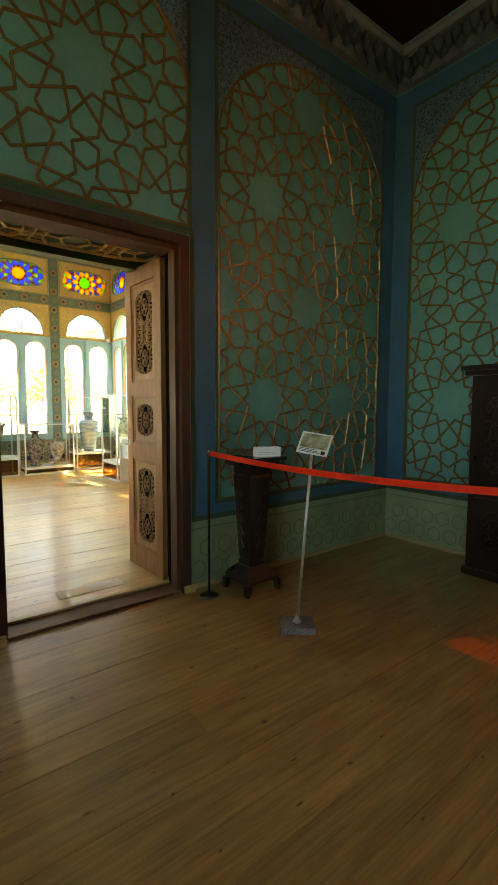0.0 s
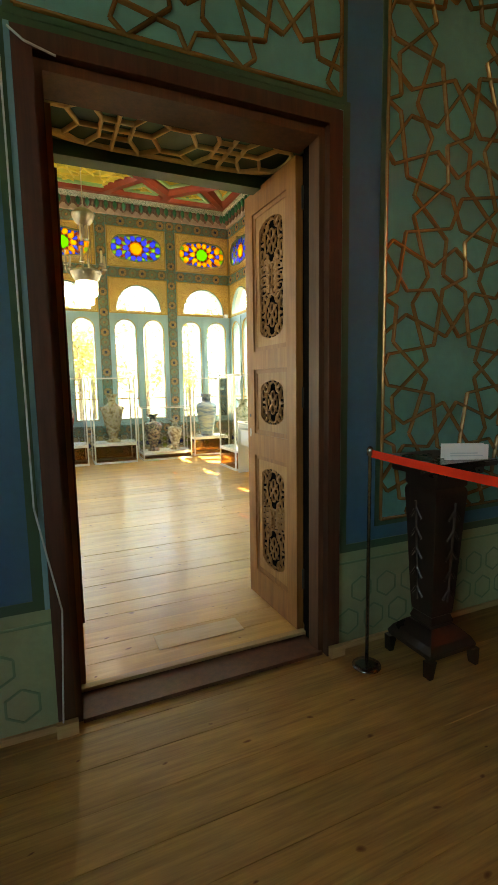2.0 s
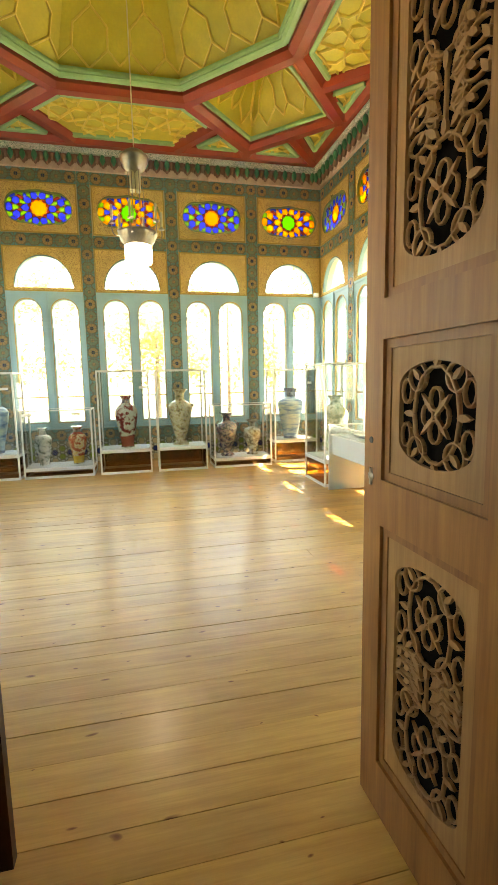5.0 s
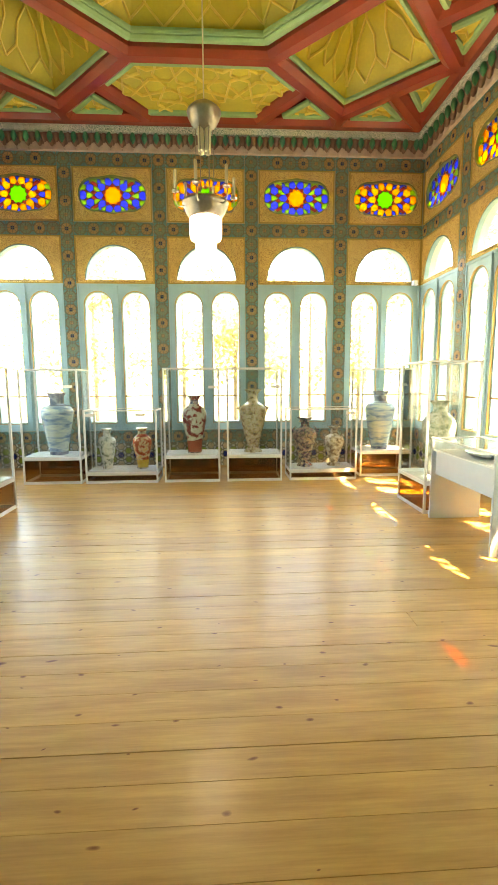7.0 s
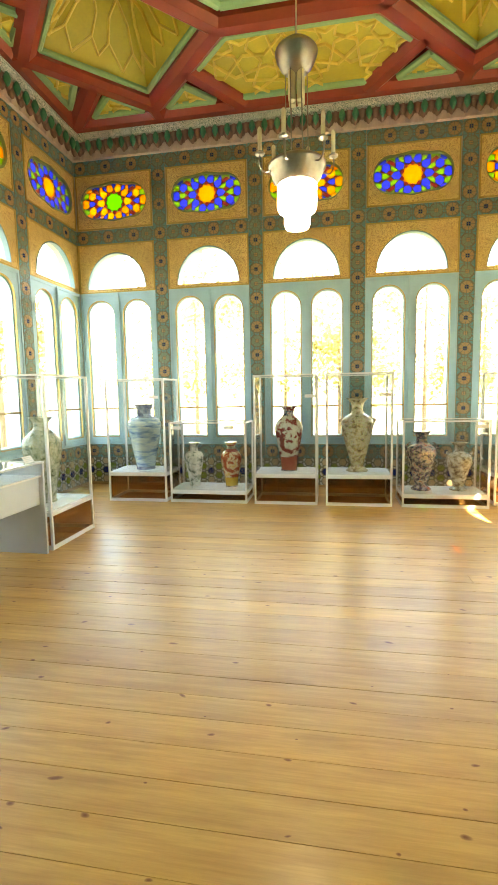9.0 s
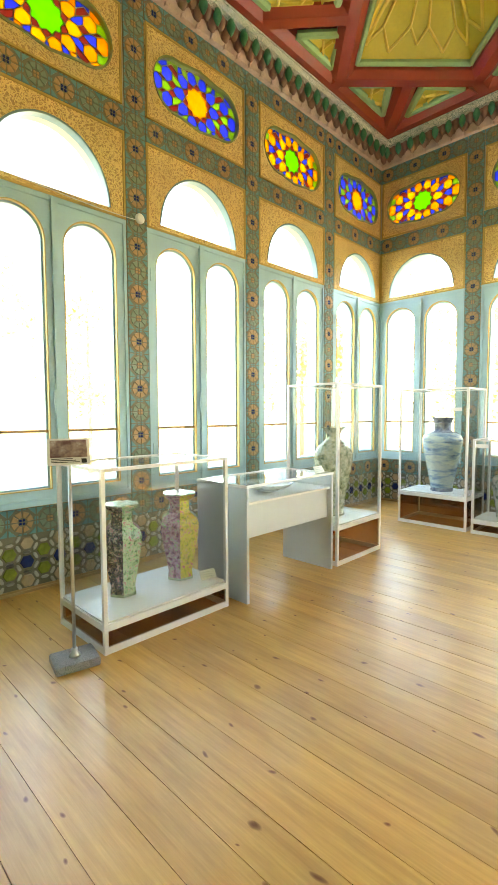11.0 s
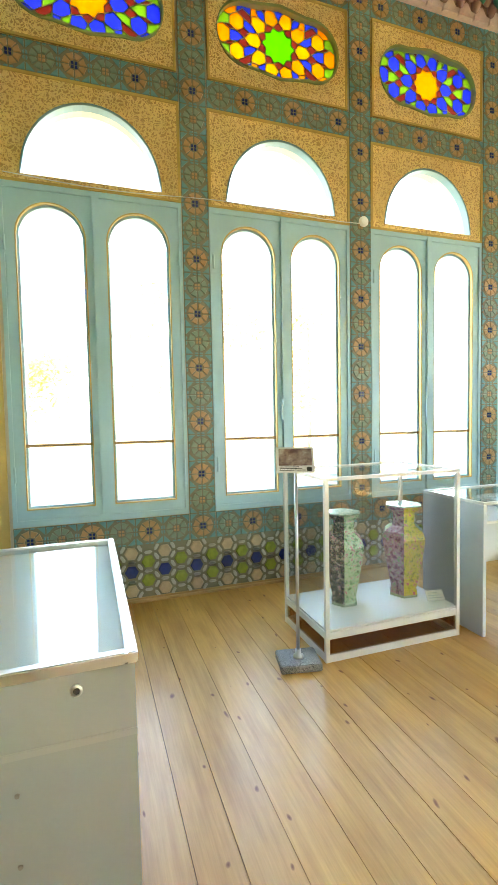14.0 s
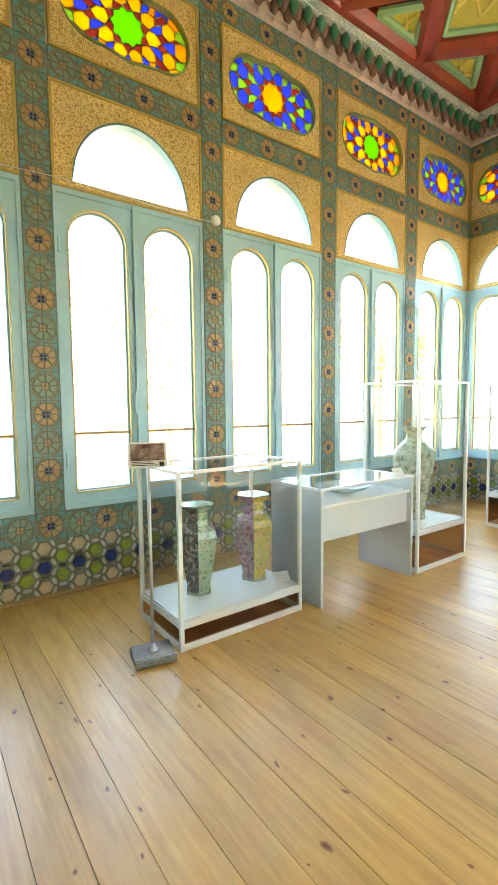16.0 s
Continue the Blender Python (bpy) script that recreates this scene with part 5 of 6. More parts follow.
for sy in (-1, 1):
    for z0, z1 in ((0.2, 0.8), (1.0, 1.85)):
        bm = bmesh.new()
        fret(bm, 0.42, z1 - z0 - 0.1, 0, 4)
        box(bm, -0.28, 0.0, -(z1 - z0) / 2, 0.28, 0.014, (z1 - z0) / 2)
        part("carved_door", bm, M_DARKW, cb, m=pose(-0.264, sy * 0.33, (z0 + z1) / 2, 0, 0, -90))
    bm = bmesh.new()
    fret(bm, 0.3, 1.4, 0, 8)
    part("side_carving", bm, M_DARKW, cb, m=pose(0, sy * 0.68, 1.05, 0, 0, 0 if sy < 0 else 180))


# ---- showcases ----
def showcase(m, w, d, h, shelf, label):
    """Glass case with white metal frame; its front foot runs along local x at y = 0, depth towards +y."""
    s = empty("showcase", m, label, "showcase", "glass showcases")
    k = 0.027
    for x in (0, w - k):
        for y in (0, d - k):
            bm = bx(x, y, 0, x + k, y + k, h)
            part("post", bm, M_WHITE, s)
    for z0 in (0.0, shelf - 0.06, h - k * 0.8):
        bm = bmesh.new()
        hh = 0.045 if z0 < h - 0.1 else k * 0.8
        box(bm, k, 0.002, z0, w - k, k - 0.002, z0 + hh)
        box(bm, k, d - k + 0.002, z0, w - k, d - 0.002, z0 + hh)
        box(bm, 0.002, k, z0, k - 0.002, d - k, z0 + hh)
        box(bm, w - k + 0.002, k, z0, w - 0.002, d - k, z0 + hh)
        part("rail", bm, M_WHITE, s)
    part("shelf", bx(0.01, 0.01, shelf - 0.012, w - 0.01, d - 0.01, shelf), M_SHELF, s, "white laminate shelf")
    for nm, b in (("front", (k, 0.01, w - k, 0.016)), ("back", (k, d - 0.016, w - k, d - 0.01)), ("left", (0.01, k, 0.016, d - k)), ("right", (w - 0.016, k, w - 0.01, d - k))):
        bm = bx(b[0], b[1], 0.045, b[2], b[3], shelf - 0.06)
        part("base_panel", bm, M_BROWN, s, "smoked brown glass base panel")
        pn = part("pane", bx(b[0], b[1], shelf, b[2], b[3], h - 0.026), M_GLASS, s)
        pn.visible_shadow = False
    pn = part("pane", bx(k, k, h - 0.012, w - k, d - k, h - 0.006), M_GLASS, s)
    pn.visible_shadow = False
    return s


SC = "white-framed glass showcase over smoked brown glass, holding porcelain"
FY = 11.67
showcase(pose(-2.1, FY, 0), 0.93, 0.66, 1.86, 0.45, SC)
showcase(pose(-1.11, FY, 0), 1.17, 0.62, 1.2, 0.19, "low " + SC)
showcase(pose(0.17, FY, 0), 0.91, 0.66, 1.87, 0.45, SC)
showcase(pose(1.2, FY, 0), 0.91, 0.66, 1.87, 0.45, SC)
showcase(pose(2.24, FY, 0), 1.13, 0.62, 1.2, 0.19, "low " + SC)
showcase(pose(3.5, 11.9, 0), 0.9, 0.66, 1.86, 0.45, SC)
LM = lambda y: pose(-1.66, y, 0, 0, 0, 90)
RM = lambda y: pose(3.6, y, 0, 0, 0, -90)
showcase(pose(-1.69, 6.93, 0, 0, 0, 90), 1.07, 0.66, 1.195, 0.21, "low " + SC)
showcase(pose(-1.6, 9.4, 0, 0, 0, 90), 0.86, 0.66, 1.84, 0.42, SC)
showcase(RM(8.0), 1.07, 0.66, 1.195, 0.21, "low " + SC)
showcase(RM(10.42), 0.86, 0.66, 1.88, 0.42, SC)


def table_case(m, w, d, h, label):
    """Low table vitrine: side panels, apron, and a glazed sloping lid."""
    s = empty("table_vitrine", m, label, "vitrine", "table vitrines")
    for x in (0, w - 0.03):
        bm = bmesh.new()
        r0 = [(x, 0), (x + 0.03, 0), (x + 0.03, h), (x, h)]
        prism(bm, r0, 0.0, d)
        bmesh.ops.bevel(bm, geom=bm.edges[:], offset=0.003, segments=1, affect="EDGES")
        part("side_panel", bm, M_GREYP, s)
    part("apron", bx(0.03, 0.05, h - 0.42, w - 0.03, 0.07, h - 0.14), M_GREYP, s)
    part("tray", bx(0.03, 0.02, h - 0.14, w - 0.03, d - 0.02, h - 0.12), M_SHELF, s)
    bm = bmesh.new()
    for b in ((0.0, -0.004, w, 0.022), (0.0, d - 0.022, w, d + 0.004), (0.0, 0.022, 0.022, d - 0.022), (w - 0.022, 0.022, w, d - 0.022)):
        box(bm, b[0], b[1], h + 0.002, b[2], b[3], h + 0.02)
    part("lid_frame", bm, M_WHITE, s)
    pn = part("pane", bx(0.022, 0.022, h + 0.008, w - 0.022, d - 0.022, h + 0.014), M_GLASS, s)
    pn.visible_shadow = False
    pn = part("pane", bx(0.03, 0.008, h - 0.12, w - 0.03, 0.013, h), M_GLASS, s)
    pn.visible_shadow = False
    part("back_panel", bx(0.03, d - 0.03, h - 0.42, w - 0.03, d - 0.015, h - 0.12), M_GREYP, s)
    return s


TL = "grey laminate table vitrine with glass lid over a dish"
table_case(pose(-1.6, 8.12, 0, 0, 0, 90), 1.2, 0.62, 0.94, TL)
table_case(RM(9.42), 1.3, 0.62, 0.96, TL)

# near pale vitrine with a glass lid
nv = empty("vitrine", pose(-1.63, 4.86, 0), "pale grey closed vitrine with a framed glass lid", "vitrine")
part("body", bx(0.01, 0.0, 0.0, 1.25, 0.78, 0.93), M_VIT, nv, "pale grey laminate body")
bm = bmesh.new()
for b in ((0.0, -0.008, 1.262, 0.03), (0.0, 0.758, 1.262, 0.788), (0.0, 0.03, 0.03, 0.758), (1.232, 0.03, 1.262, 0.758)):
    box(bm, b[0], b[1], 0.934, b[2], b[3], 0.966)
bmesh.ops.bevel(bm, geom=bm.edges[:], offset=0.004, segments=2, affect="EDGES")
part("lid_frame", bm, M_CHROME, nv, "brushed silver lid frame")
pn = part("pane", bx(0.03, 0.03, 0.956, 1.232, 0.758, 0.961), M_GLASS, nv)
pn.visible_shadow = False
part("lining", bx(0.03, 0.03, 0.931, 1.232, 0.758, 0.938), M_SHELF, nv)
part("lock", lathe(bmesh.new(), [(0.016, 0), (0.016, 0.006), (0.01, 0.009), (0.008, 0.004)], 18), M_CHROME, nv, "round chrome lock", pose(1.25, 0.63, 0.885, 0, 90, 0))
part("keyhole", lathe(bmesh.new(), [(0.0085, 0.0), (0.0085, 0.0075), (0.001, 0.008)], 14), M_BLACK, nv, "dark keyhole plug", pose(1.25, 0.63, 0.885, 0, 90, 0))
for y, z in ((0.48, 0.64), (0.48, 0.45)):
    part("screw", lathe(bmesh.new(), [(0.007, 0), (0.006, 0.003)], 10), M_PEWTER, nv, m=pose(1.25, y, z, 0, 90, 0))
bm = bx(1.25, 0.0, 0.735, 1.2515, 0.781, 0.755)
bm.verts.ensure_lookup_table()
for v in bm.verts:
    v.co.z += 0.012 * (0.39 - v.co.y)
part("tape_strip", bm, paint("pale_tape", (0.45, 0.46, 0.43), 0.3, var=0.05), nv, "strip of pale tape")


# ---- porcelain ----
def vase(name, m, prof, material, label, seg=40, rim_mat=None, ears=None, turn=0.0, zones=()):
    v = empty(name, m, label, "vase", "porcelain vases")
    smooth_p = smoothprof(prof, 5) if seg > 8 else prof
    top_r, top_z = smooth_p[-1]
    inner = [(max(0.01, r - 0.012), z) for r, z in smooth_p[::-1] if z > top_z - 0.12 * top_z]
    bm = lathe(bmesh.new(), smooth_p + inner, seg, 0, turn)
    mats = material if isinstance(material, list) else [material]
    if zones:
        mats = mats + [z[1] for z in zones]
        for f in bm.faces:
            h = f.calc_center_median().z / top_z
            f.material_index = max([0] + [k + 1 for k, z in enumerate(zones) if z[0] <= h < z[2]])
    elif len(mats) > 1:
        bm.faces.ensure_lookup_table()
        for f in bm.faces:
            c = f.calc_center_median()
            f.material_index = int(((math.atan2(c.y, c.x) - turn) / (2 * math.pi) * seg) % seg) % len(mats)
    part("body", bm, mats, v, smooth=seg > 8)
    bm = lathe(bmesh.new(), [(top_r - 0.014, top_z - 0.004), (top_r + 0.003, top_z - 0.004), (top_r + 0.004, top_z + 0.004), (top_r - 0.012, top_z + 0.005)], seg, 0, turn)
    part("rim", bm, rim_mat or mats[0], v, smooth=seg > 8)
    if seg > 8 and rim_mat:
        nb = [(r + 0.002, z) for r, z in smooth_p if top_z * 0.85 < z < top_z * 0.94]
        part("neck_band", lathe(bmesh.new(), [(nb[0][0] - 0.004, nb[0][1])] + nb + [(nb[-1][0] - 0.004, nb[-1][1])], seg), rim_mat, v, smooth=True)
    bm = lathe(bmesh.new(), [(prof[0][0] + 0.004, 0.0), (prof[0][0] + 0.005, 0.018), (prof[0][0] - 0.002, 0.02)], seg, 0, turn)
    part("foot_ring", bm, rim_mat or mats[0], v)
    if ears:
        r, z, size = ears
        for sx in (-1, 1):
            bm = bmesh.new()
            pts = [(r + size * 0.9 * math.sin(a), z + size * 1.4 * math.cos(a)) for a in [math.pi * i / 10 for i in range(11)]]
            for a, b in zip(pts, pts[1:]):
                beam(bm, (sx * a[0], 0.008, a[1]), (sx * b[0], 0.008, b[1]), 0.02, 0.022, (0, -1, 0))
            lathe(bm, [(0.004, 0), (0.028, 0.02), (0.02, 0.05), (0.005, 0.06)], 8)
            for vv in bm.verts[-32:]:
                vv.co += Vector((sx * (r + size), 0, z))
            part("handle", bm, rim_mat or mats[0], v)
    return v


def scaled(pr, r, h):
    mr, mh = max(p[0] for p in pr), pr[-1][1]
    return [(p[0] / mr * r, p[1] / mh * h) for p in pr]


BALUSTER = [(0.54, 0.0), (0.55, 0.03), (0.64, 0.16), (0.84, 0.42), (1.0, 0.66), (0.97, 0.73), (0.78, 0.79), (0.47, 0.82), (0.42, 0.87), (0.45, 0.94), (0.58, 1.0)]
OVOID = [(0.58, 0.0), (0.56, 0.04), (0.66, 0.22), (0.9, 0.48), (1.0, 0.64), (0.96, 0.72), (0.72, 0.8), (0.42, 0.86), (0.37, 0.92), (0.48, 0.97), (0.62, 1.0)]
FOOTED = [(0.66, 0.0), (0.6, 0.03), (0.4, 0.08), (0.46, 0.14), (0.7, 0.32), (0.98, 0.58), (1.0, 0.68), (0.8, 0.75), (0.44, 0.8), (0.36, 0.86), (0.42, 0.94), (0.68, 1.0)]
C_BLUE = ceramic("blue_landscape_porcelain", [(0.3, (0.07, 0.13, 0.26)), (0.42, (0.24, 0.36, 0.5)), (0.52, (0.48, 0.58, 0.58)), (0.7, (0.62, 0.68, 0.58))], 4.5, 0.1, False, (0.8, 0.8, 3.2))
C_NAVY = ceramic("blue_grey_porcelain_band", [(0.35, (0.08, 0.11, 0.2)), (0.6, (0.3, 0.34, 0.42))], 14, 0.15, False)
C_WHITE = ceramic("white_porcelain_with_green_sprigs", [(0.36, (0.08, 0.12, 0.08)), (0.45, (0.4, 0.44, 0.38)), (0.52, (0.66, 0.66, 0.6)), (0.75, (0.74, 0.74, 0.68))], 11.0, 0.15, False)
C_REDYEL = ceramic("red_yellow_gilt_porcelain", [(0.36, (0.36, 0.03, 0.015)), (0.48, (0.46, 0.12, 0.04)), (0.54, (0.68, 0.55, 0.36)), (0.66, (0.68, 0.34, 0.04))], 10.0, 0.18, False)
C_RED = ceramic("dark_red_porcelain_with_figures", [(0.36, (0.12, 0.02, 0.015)), (0.47, (0.25, 0.04, 0.03)), (0.51, (0.46, 0.42, 0.34)), (0.7, (0.58, 0.54, 0.45))], 8.5, 0.18, False)
C_GILT = ceramic("cream_gilt_relief_porcelain", [(0.34, (0.1, 0.06, 0.03)), (0.45, (0.36, 0.28, 0.13)), (0.56, (0.55, 0.5, 0.36)), (0.68, (0.25, 0.16, 0.06))], 16.0, 0.22)
C_DARKF = ceramic("dark_blue_flowered_porcelain", [(0.38, (0.02, 0.03, 0.06)), (0.48, (0.12, 0.1, 0.1)), (0.55, (0.42, 0.4, 0.36)), (0.64, (0.3, 0.07, 0.03))], 15.0, 0.18)
C_PALE = ceramic("pale_gilt_porcelain", [(0.38, (0.14, 0.09, 0.05)), (0.48, (0.4, 0.34, 0.24)), (0.58, (0.58, 0.54, 0.46))], 13.0, 0.18, False)
C_GREEN = ceramic("green_scrolled_porcelain", [(0.36, (0.16, 0.19, 0.11)), (0.48, (0.4, 0.43, 0.31)), (0.6, (0.58, 0.57, 0.44))], 17.0, 0.18, False)
C_BRICK = ceramic("plain_brick_red_glaze", [(0.35, (0.28, 0.045, 0.025)), (0.65, (0.42, 0.1, 0.06))], 6, 0.15, False)
C_AMBER = ceramic("amber_yellow_glaze", [(0.35, (0.6, 0.3, 0.03)), (0.65, (0.72, 0.48, 0.1))], 6, 0.15, False)
C_DISH = ceramic("blue_white_dish_porcelain", [(0.38, (0.1, 0.16, 0.25)), (0.5, (0.6, 0.64, 0.64)), (0.7, (0.75, 0.77, 0.75))], 9.0, 0.15, False)
F_GREEN = ceramic("pale_green_flowered_facet", [(0.38, (0.05, 0.16, 0.07)), (0.46, (0.3, 0.48, 0.3)), (0.58, (0.44, 0.6, 0.42)), (0.62, (0.5, 0.16, 0.24))], 34, 0.16, True)
F_PINK = ceramic("mauve_flowered_facet", [(0.38, (0.16, 0.05, 0.1)), (0.5, (0.4, 0.22, 0.3)), (0.58, (0.5, 0.34, 0.4)), (0.62, (0.2, 0.4, 0.2))], 34, 0.16, True)
F_YEL = ceramic("yellow_flowered_facet", [(0.36, (0.1, 0.2, 0.05)), (0.46, (0.5, 0.42, 0.06)), (0.56, (0.56, 0.48, 0.08)), (0.62, (0.5, 0.14, 0.16))], 34, 0.16, True)
F_DARK = ceramic("black_flowered_facet", [(0.42, (0.02, 0.025, 0.03)), (0.55, (0.07, 0.09, 0.09)), (0.6, (0.42, 0.42, 0.38)), (0.64, (0.4, 0.15, 0.2))], 34, 0.16, True)
VY = 12.02
vase("vase", pose(-1.63, VY, 0.45), scaled(BALUSTER, 0.26, 1.02), C_BLUE, "large pale blue landscape vase in its case", rim_mat=C_NAVY, zones=((0.0, C_NAVY, 0.05), (0.8, C_NAVY, 1.1)))
vase("vase", pose(-0.83, VY, 0.19), scaled(BALUSTER, 0.145, 0.67), C_WHITE, "slim white porcelain vase with green sprigs")
vase("vase", pose(-0.24, VY, 0.19), scaled(OVOID, 0.16, 0.68), C_REDYEL, "red and amber vase with pale blossom", rim_mat=C_PALE, zones=((0.0, C_AMBER, 0.24), (0.8, C_BRICK, 0.95)))
vase("vase", pose(0.65, VY, 0.45), scaled(OVOID, 0.205, 0.96), C_RED, "dark red vase with pale figures", rim_mat=C_DARKF, zones=((0.0, C_BRICK, 0.2),))
vase("vase", pose(1.65, VY, 0.45), scaled(FOOTED, 0.225, 1.06), C_GILT, "cream and gilt relief vase with shoulder handles", ears=(0.2, 0.72, 0.045))
vase("vase", pose(2.55, VY, 0.19), scaled(FOOTED, 0.2, 0.84), C_DARKF, "dark blue flowered vase with looped handles", ears=(0.15, 0.58, 0.07))
vase("vase", pose(3.06, VY, 0.19), scaled(FOOTED, 0.17, 0.68), C_PALE, "pale gilt vase with small handles", ears=(0.12, 0.5, 0.035))
vase("vase", pose(3.93, 12.22, 0.45), scaled(BALUSTER, 0.26, 1.02), C_BLUE, "large pale blue landscape vase in its case", rim_mat=C_NAVY, zones=((0.0, C_NAVY, 0.05), (0.8, C_NAVY, 1.1)))
vase("vase", pose(-1.95, 9.83, 0.42), scaled(OVOID, 0.21, 0.96), C_GREEN, "tall pale green scrolled vase in its case")
vase("vase", pose(3.95, 9.99, 0.42), scaled(OVOID, 0.21, 0.96), C_GREEN, "tall pale green scrolled vase in its case")
F_RIM = ceramic("pale_green_porcelain_rim", [(0.4, (0.14, 0.24, 0.16)), (0.55, (0.34, 0.42, 0.32))], 30, 0.16, False)
HEXP = [(0.62, 0.0), (0.64, 0.02), (0.6, 0.1), (0.68, 0.2), (0.92, 0.5), (1.0, 0.65), (0.9, 0.72), (0.56, 0.78), (0.5, 0.83), (0.52, 0.92), (0.8, 0.985), (0.8, 1.0)]
vase("vase", pose(-2.06, 7.28, 0.21), scaled(HEXP, 0.162, 0.67), [F_GREEN, F_PINK, F_DARK], "six-sided vase with dark and green flowered faces", 6, F_RIM, turn=-0.5)
vase("vase", pose(-2.04, 7.79, 0.21), scaled(HEXP, 0.175, 0.69), [F_YEL, F_GREEN, F_PINK], "six-sided vase with yellow, mauve and green faces", 6, F_RIM, turn=-0.63)
vase("vase", pose(3.93, 7.3, 0.21), scaled(HEXP, 0.162, 0.67), [F_GREEN, F_DARK, F_PINK], "six-sided vase with dark and green flowered faces", 6, F_RIM)
for x, y in ((-1.92, 8.72), (3.92, 8.75)):
    d = empty("dish", pose(x, y, 0.82), "shallow blue and white dish in the vitrine", "dish", "dishes")
    part("bowl", lathe(bmesh.new(), smoothprof([(0.09, 0.0), (0.1, 0.012), (0.18, 0.035), (0.24, 0.07), (0.235, 0.074), (0.17, 0.045), (0.05, 0.02)], 3), 40), C_DISH, d, smooth=True)
    part("foot_ring", lathe(bmesh.new(), [(0.1, 0.0), (0.1, 0.014), (0.08, 0.014), (0.08, 0.0)], 32), C_DISH, d)
for m in (pose(-1.83, 7.92, 0.212, 0, 0, 80), pose(-1.7, 9.25, 0.955, 0, 0, 90)):
    bm = bmesh.new()
    prism(bm, [(-0.07, 0), (0.07, 0), (0.07, 0.075), (-0.07, 0.075)], 0.0, 0.004)
    cdd = solo("label_card", bm, M_CARD, "small white label card with grey print", "label card", m=m @ pose(0, 0, 0, -35))
    bm = bmesh.new()
    for i in range(3):
        box(bm, -0.055, -0.002, 0.016 + 0.018 * i, 0.045 - 0.012 * i, 0.0, 0.022 + 0.018 * i)
    part("text_bar", bm, M_GREYP, cdd)
for x, z in ((-1.33, 1.58), (0.98, 1.56), (2.0, 1.56), (-1.0, 1.12), (-0.2, 1.12), (3.25, 1.12), (4.2, 1.58)):
    bm = bx(-0.075, 0, -0.022, 0.075, 0.003, 0.022)
    cdd = solo("label_strip", bm, M_CARD, "white label strip stuck to the case glass", "label strip", m=pose(x, (FY if x < 4 else 11.9) + 0.006, z))

# ---- chandelier ----
CHX, CHY = 0.99, 9.05
ch = empty("chandelier", pose(CHX, CHY, 0.72) @ Matrix.Diagonal((0.8, 0.8, 0.8, 1)), "tarnished silver chandelier with candle arms and glowing glass bowl", "chandelier")
part("cord", lathe(bmesh.new(), [(0.009, 4.4), (0.009, (ZC + 0.4) / 0.8)], 8), M_WAX, ch, "pale twisted cord")
part("cap", lathe(bmesh.new(), smoothprof([(0.02, 4.53), (0.11, 4.515), (0.2, 4.44), (0.205, 4.39), (0.16, 4.29), (0.1, 4.23), (0.05, 4.19)], 4), 32), M_PEWTER, ch, smooth=True)
for k in range(4):
    a = radians(45 + 90 * k)
    part("lamp_tube", lathe(bmesh.new(), [(0.034, 3.96), (0.038, 3.98), (0.038, 4.24), (0.02, 4.25)], 12), M_WAX, ch, m=pose(0.06 * math.cos(a), 0.06 * math.sin(a), 0))
for k in range(6):
    a = radians(60 * k)
    bm = bmesh.new()
    beam(bm, (0.1 * math.cos(a), 0.1 * math.sin(a), 4.26), (0.11 * math.cos(a + 0.1), 0.11 * math.sin(a + 0.1), 3.4), 0.009, 0.009, (math.cos(a), math.sin(a), 0))
    part("chain", bm, M_PEWTER, ch)
bm = bmesh.new()
lathe(bm, [(0.1, 3.415), (0.16, 3.405), (0.27, 3.39), (0.292, 3.37), (0.29, 3.34), (0.262, 3.305), (0.25, 3.26), (0.215, 3.21), (0.19, 3.17)], 40)
bowl = part("ring", bm, M_PEWTER, ch, smooth=True)
part("upper_dome", lathe(bmesh.new(), smoothprof([(0.12, 3.405), (0.118, 3.47), (0.1, 3.53), (0.05, 3.565), (0.01, 3.57)], 3), 28), M_GLASS, ch, "clear glass dome over the ring", smooth=True)
for k in range(6):
    a = radians(60 * k + 15)
    bm = bmesh.new()
    pts = [(0.26 + 0.12 * math.sin(t), 3.32 + 0.09 * (1 - math.cos(t)) - 0.04 * math.sin(2 * t)) for t in lin(0, 1.9, 8)]
    for p, q in zip(pts, pts[1:]):
        beam(bm, (p[0], 0, p[1]), (q[0], 0, q[1]), 0.014, 0.014, (0, 1, 0))
    arm = part("arm", bm, M_PEWTER, ch, m=pose(0, 0, 0, 0, 0, 60 * k + 15))
    ex, ez = pts[-1]
    part("drip_pan", lathe(bmesh.new(), [(0.01, -0.01), (0.045, 0.0), (0.048, 0.012), (0.02, 0.02), (0.02, 0.04)], 16), M_PEWTER, arm, m=pose(ex, 0, ez))
    part("candle", lathe(bmesh.new(), [(0.021, 0.035), (0.021, 0.24), (0.008, 0.26)], 12), M_WAX, arm, m=pose(ex, 0, ez))
m_bulb, nt, b = nodes_of("lit_opal_glass")
b.inputs["Base Color"].default_value = (0.95, 0.95, 0.92, 1)
b.inputs["Emission Color"].default_value = (1.0, 0.97, 0.92, 1)
b.inputs["Emission Strength"].default_value = 1.2
part("glass_bowl", lathe(bmesh.new(), [(0.185, 3.2), (0.2, 3.17), (0.2, 2.97), (0.185, 2.93), (0.13, 2.91), (0.13, 2.8), (0.115, 2.765), (0.02, 2.755)], 36), m_bulb, ch, "glowing white stepped glass bowl", smooth=False)

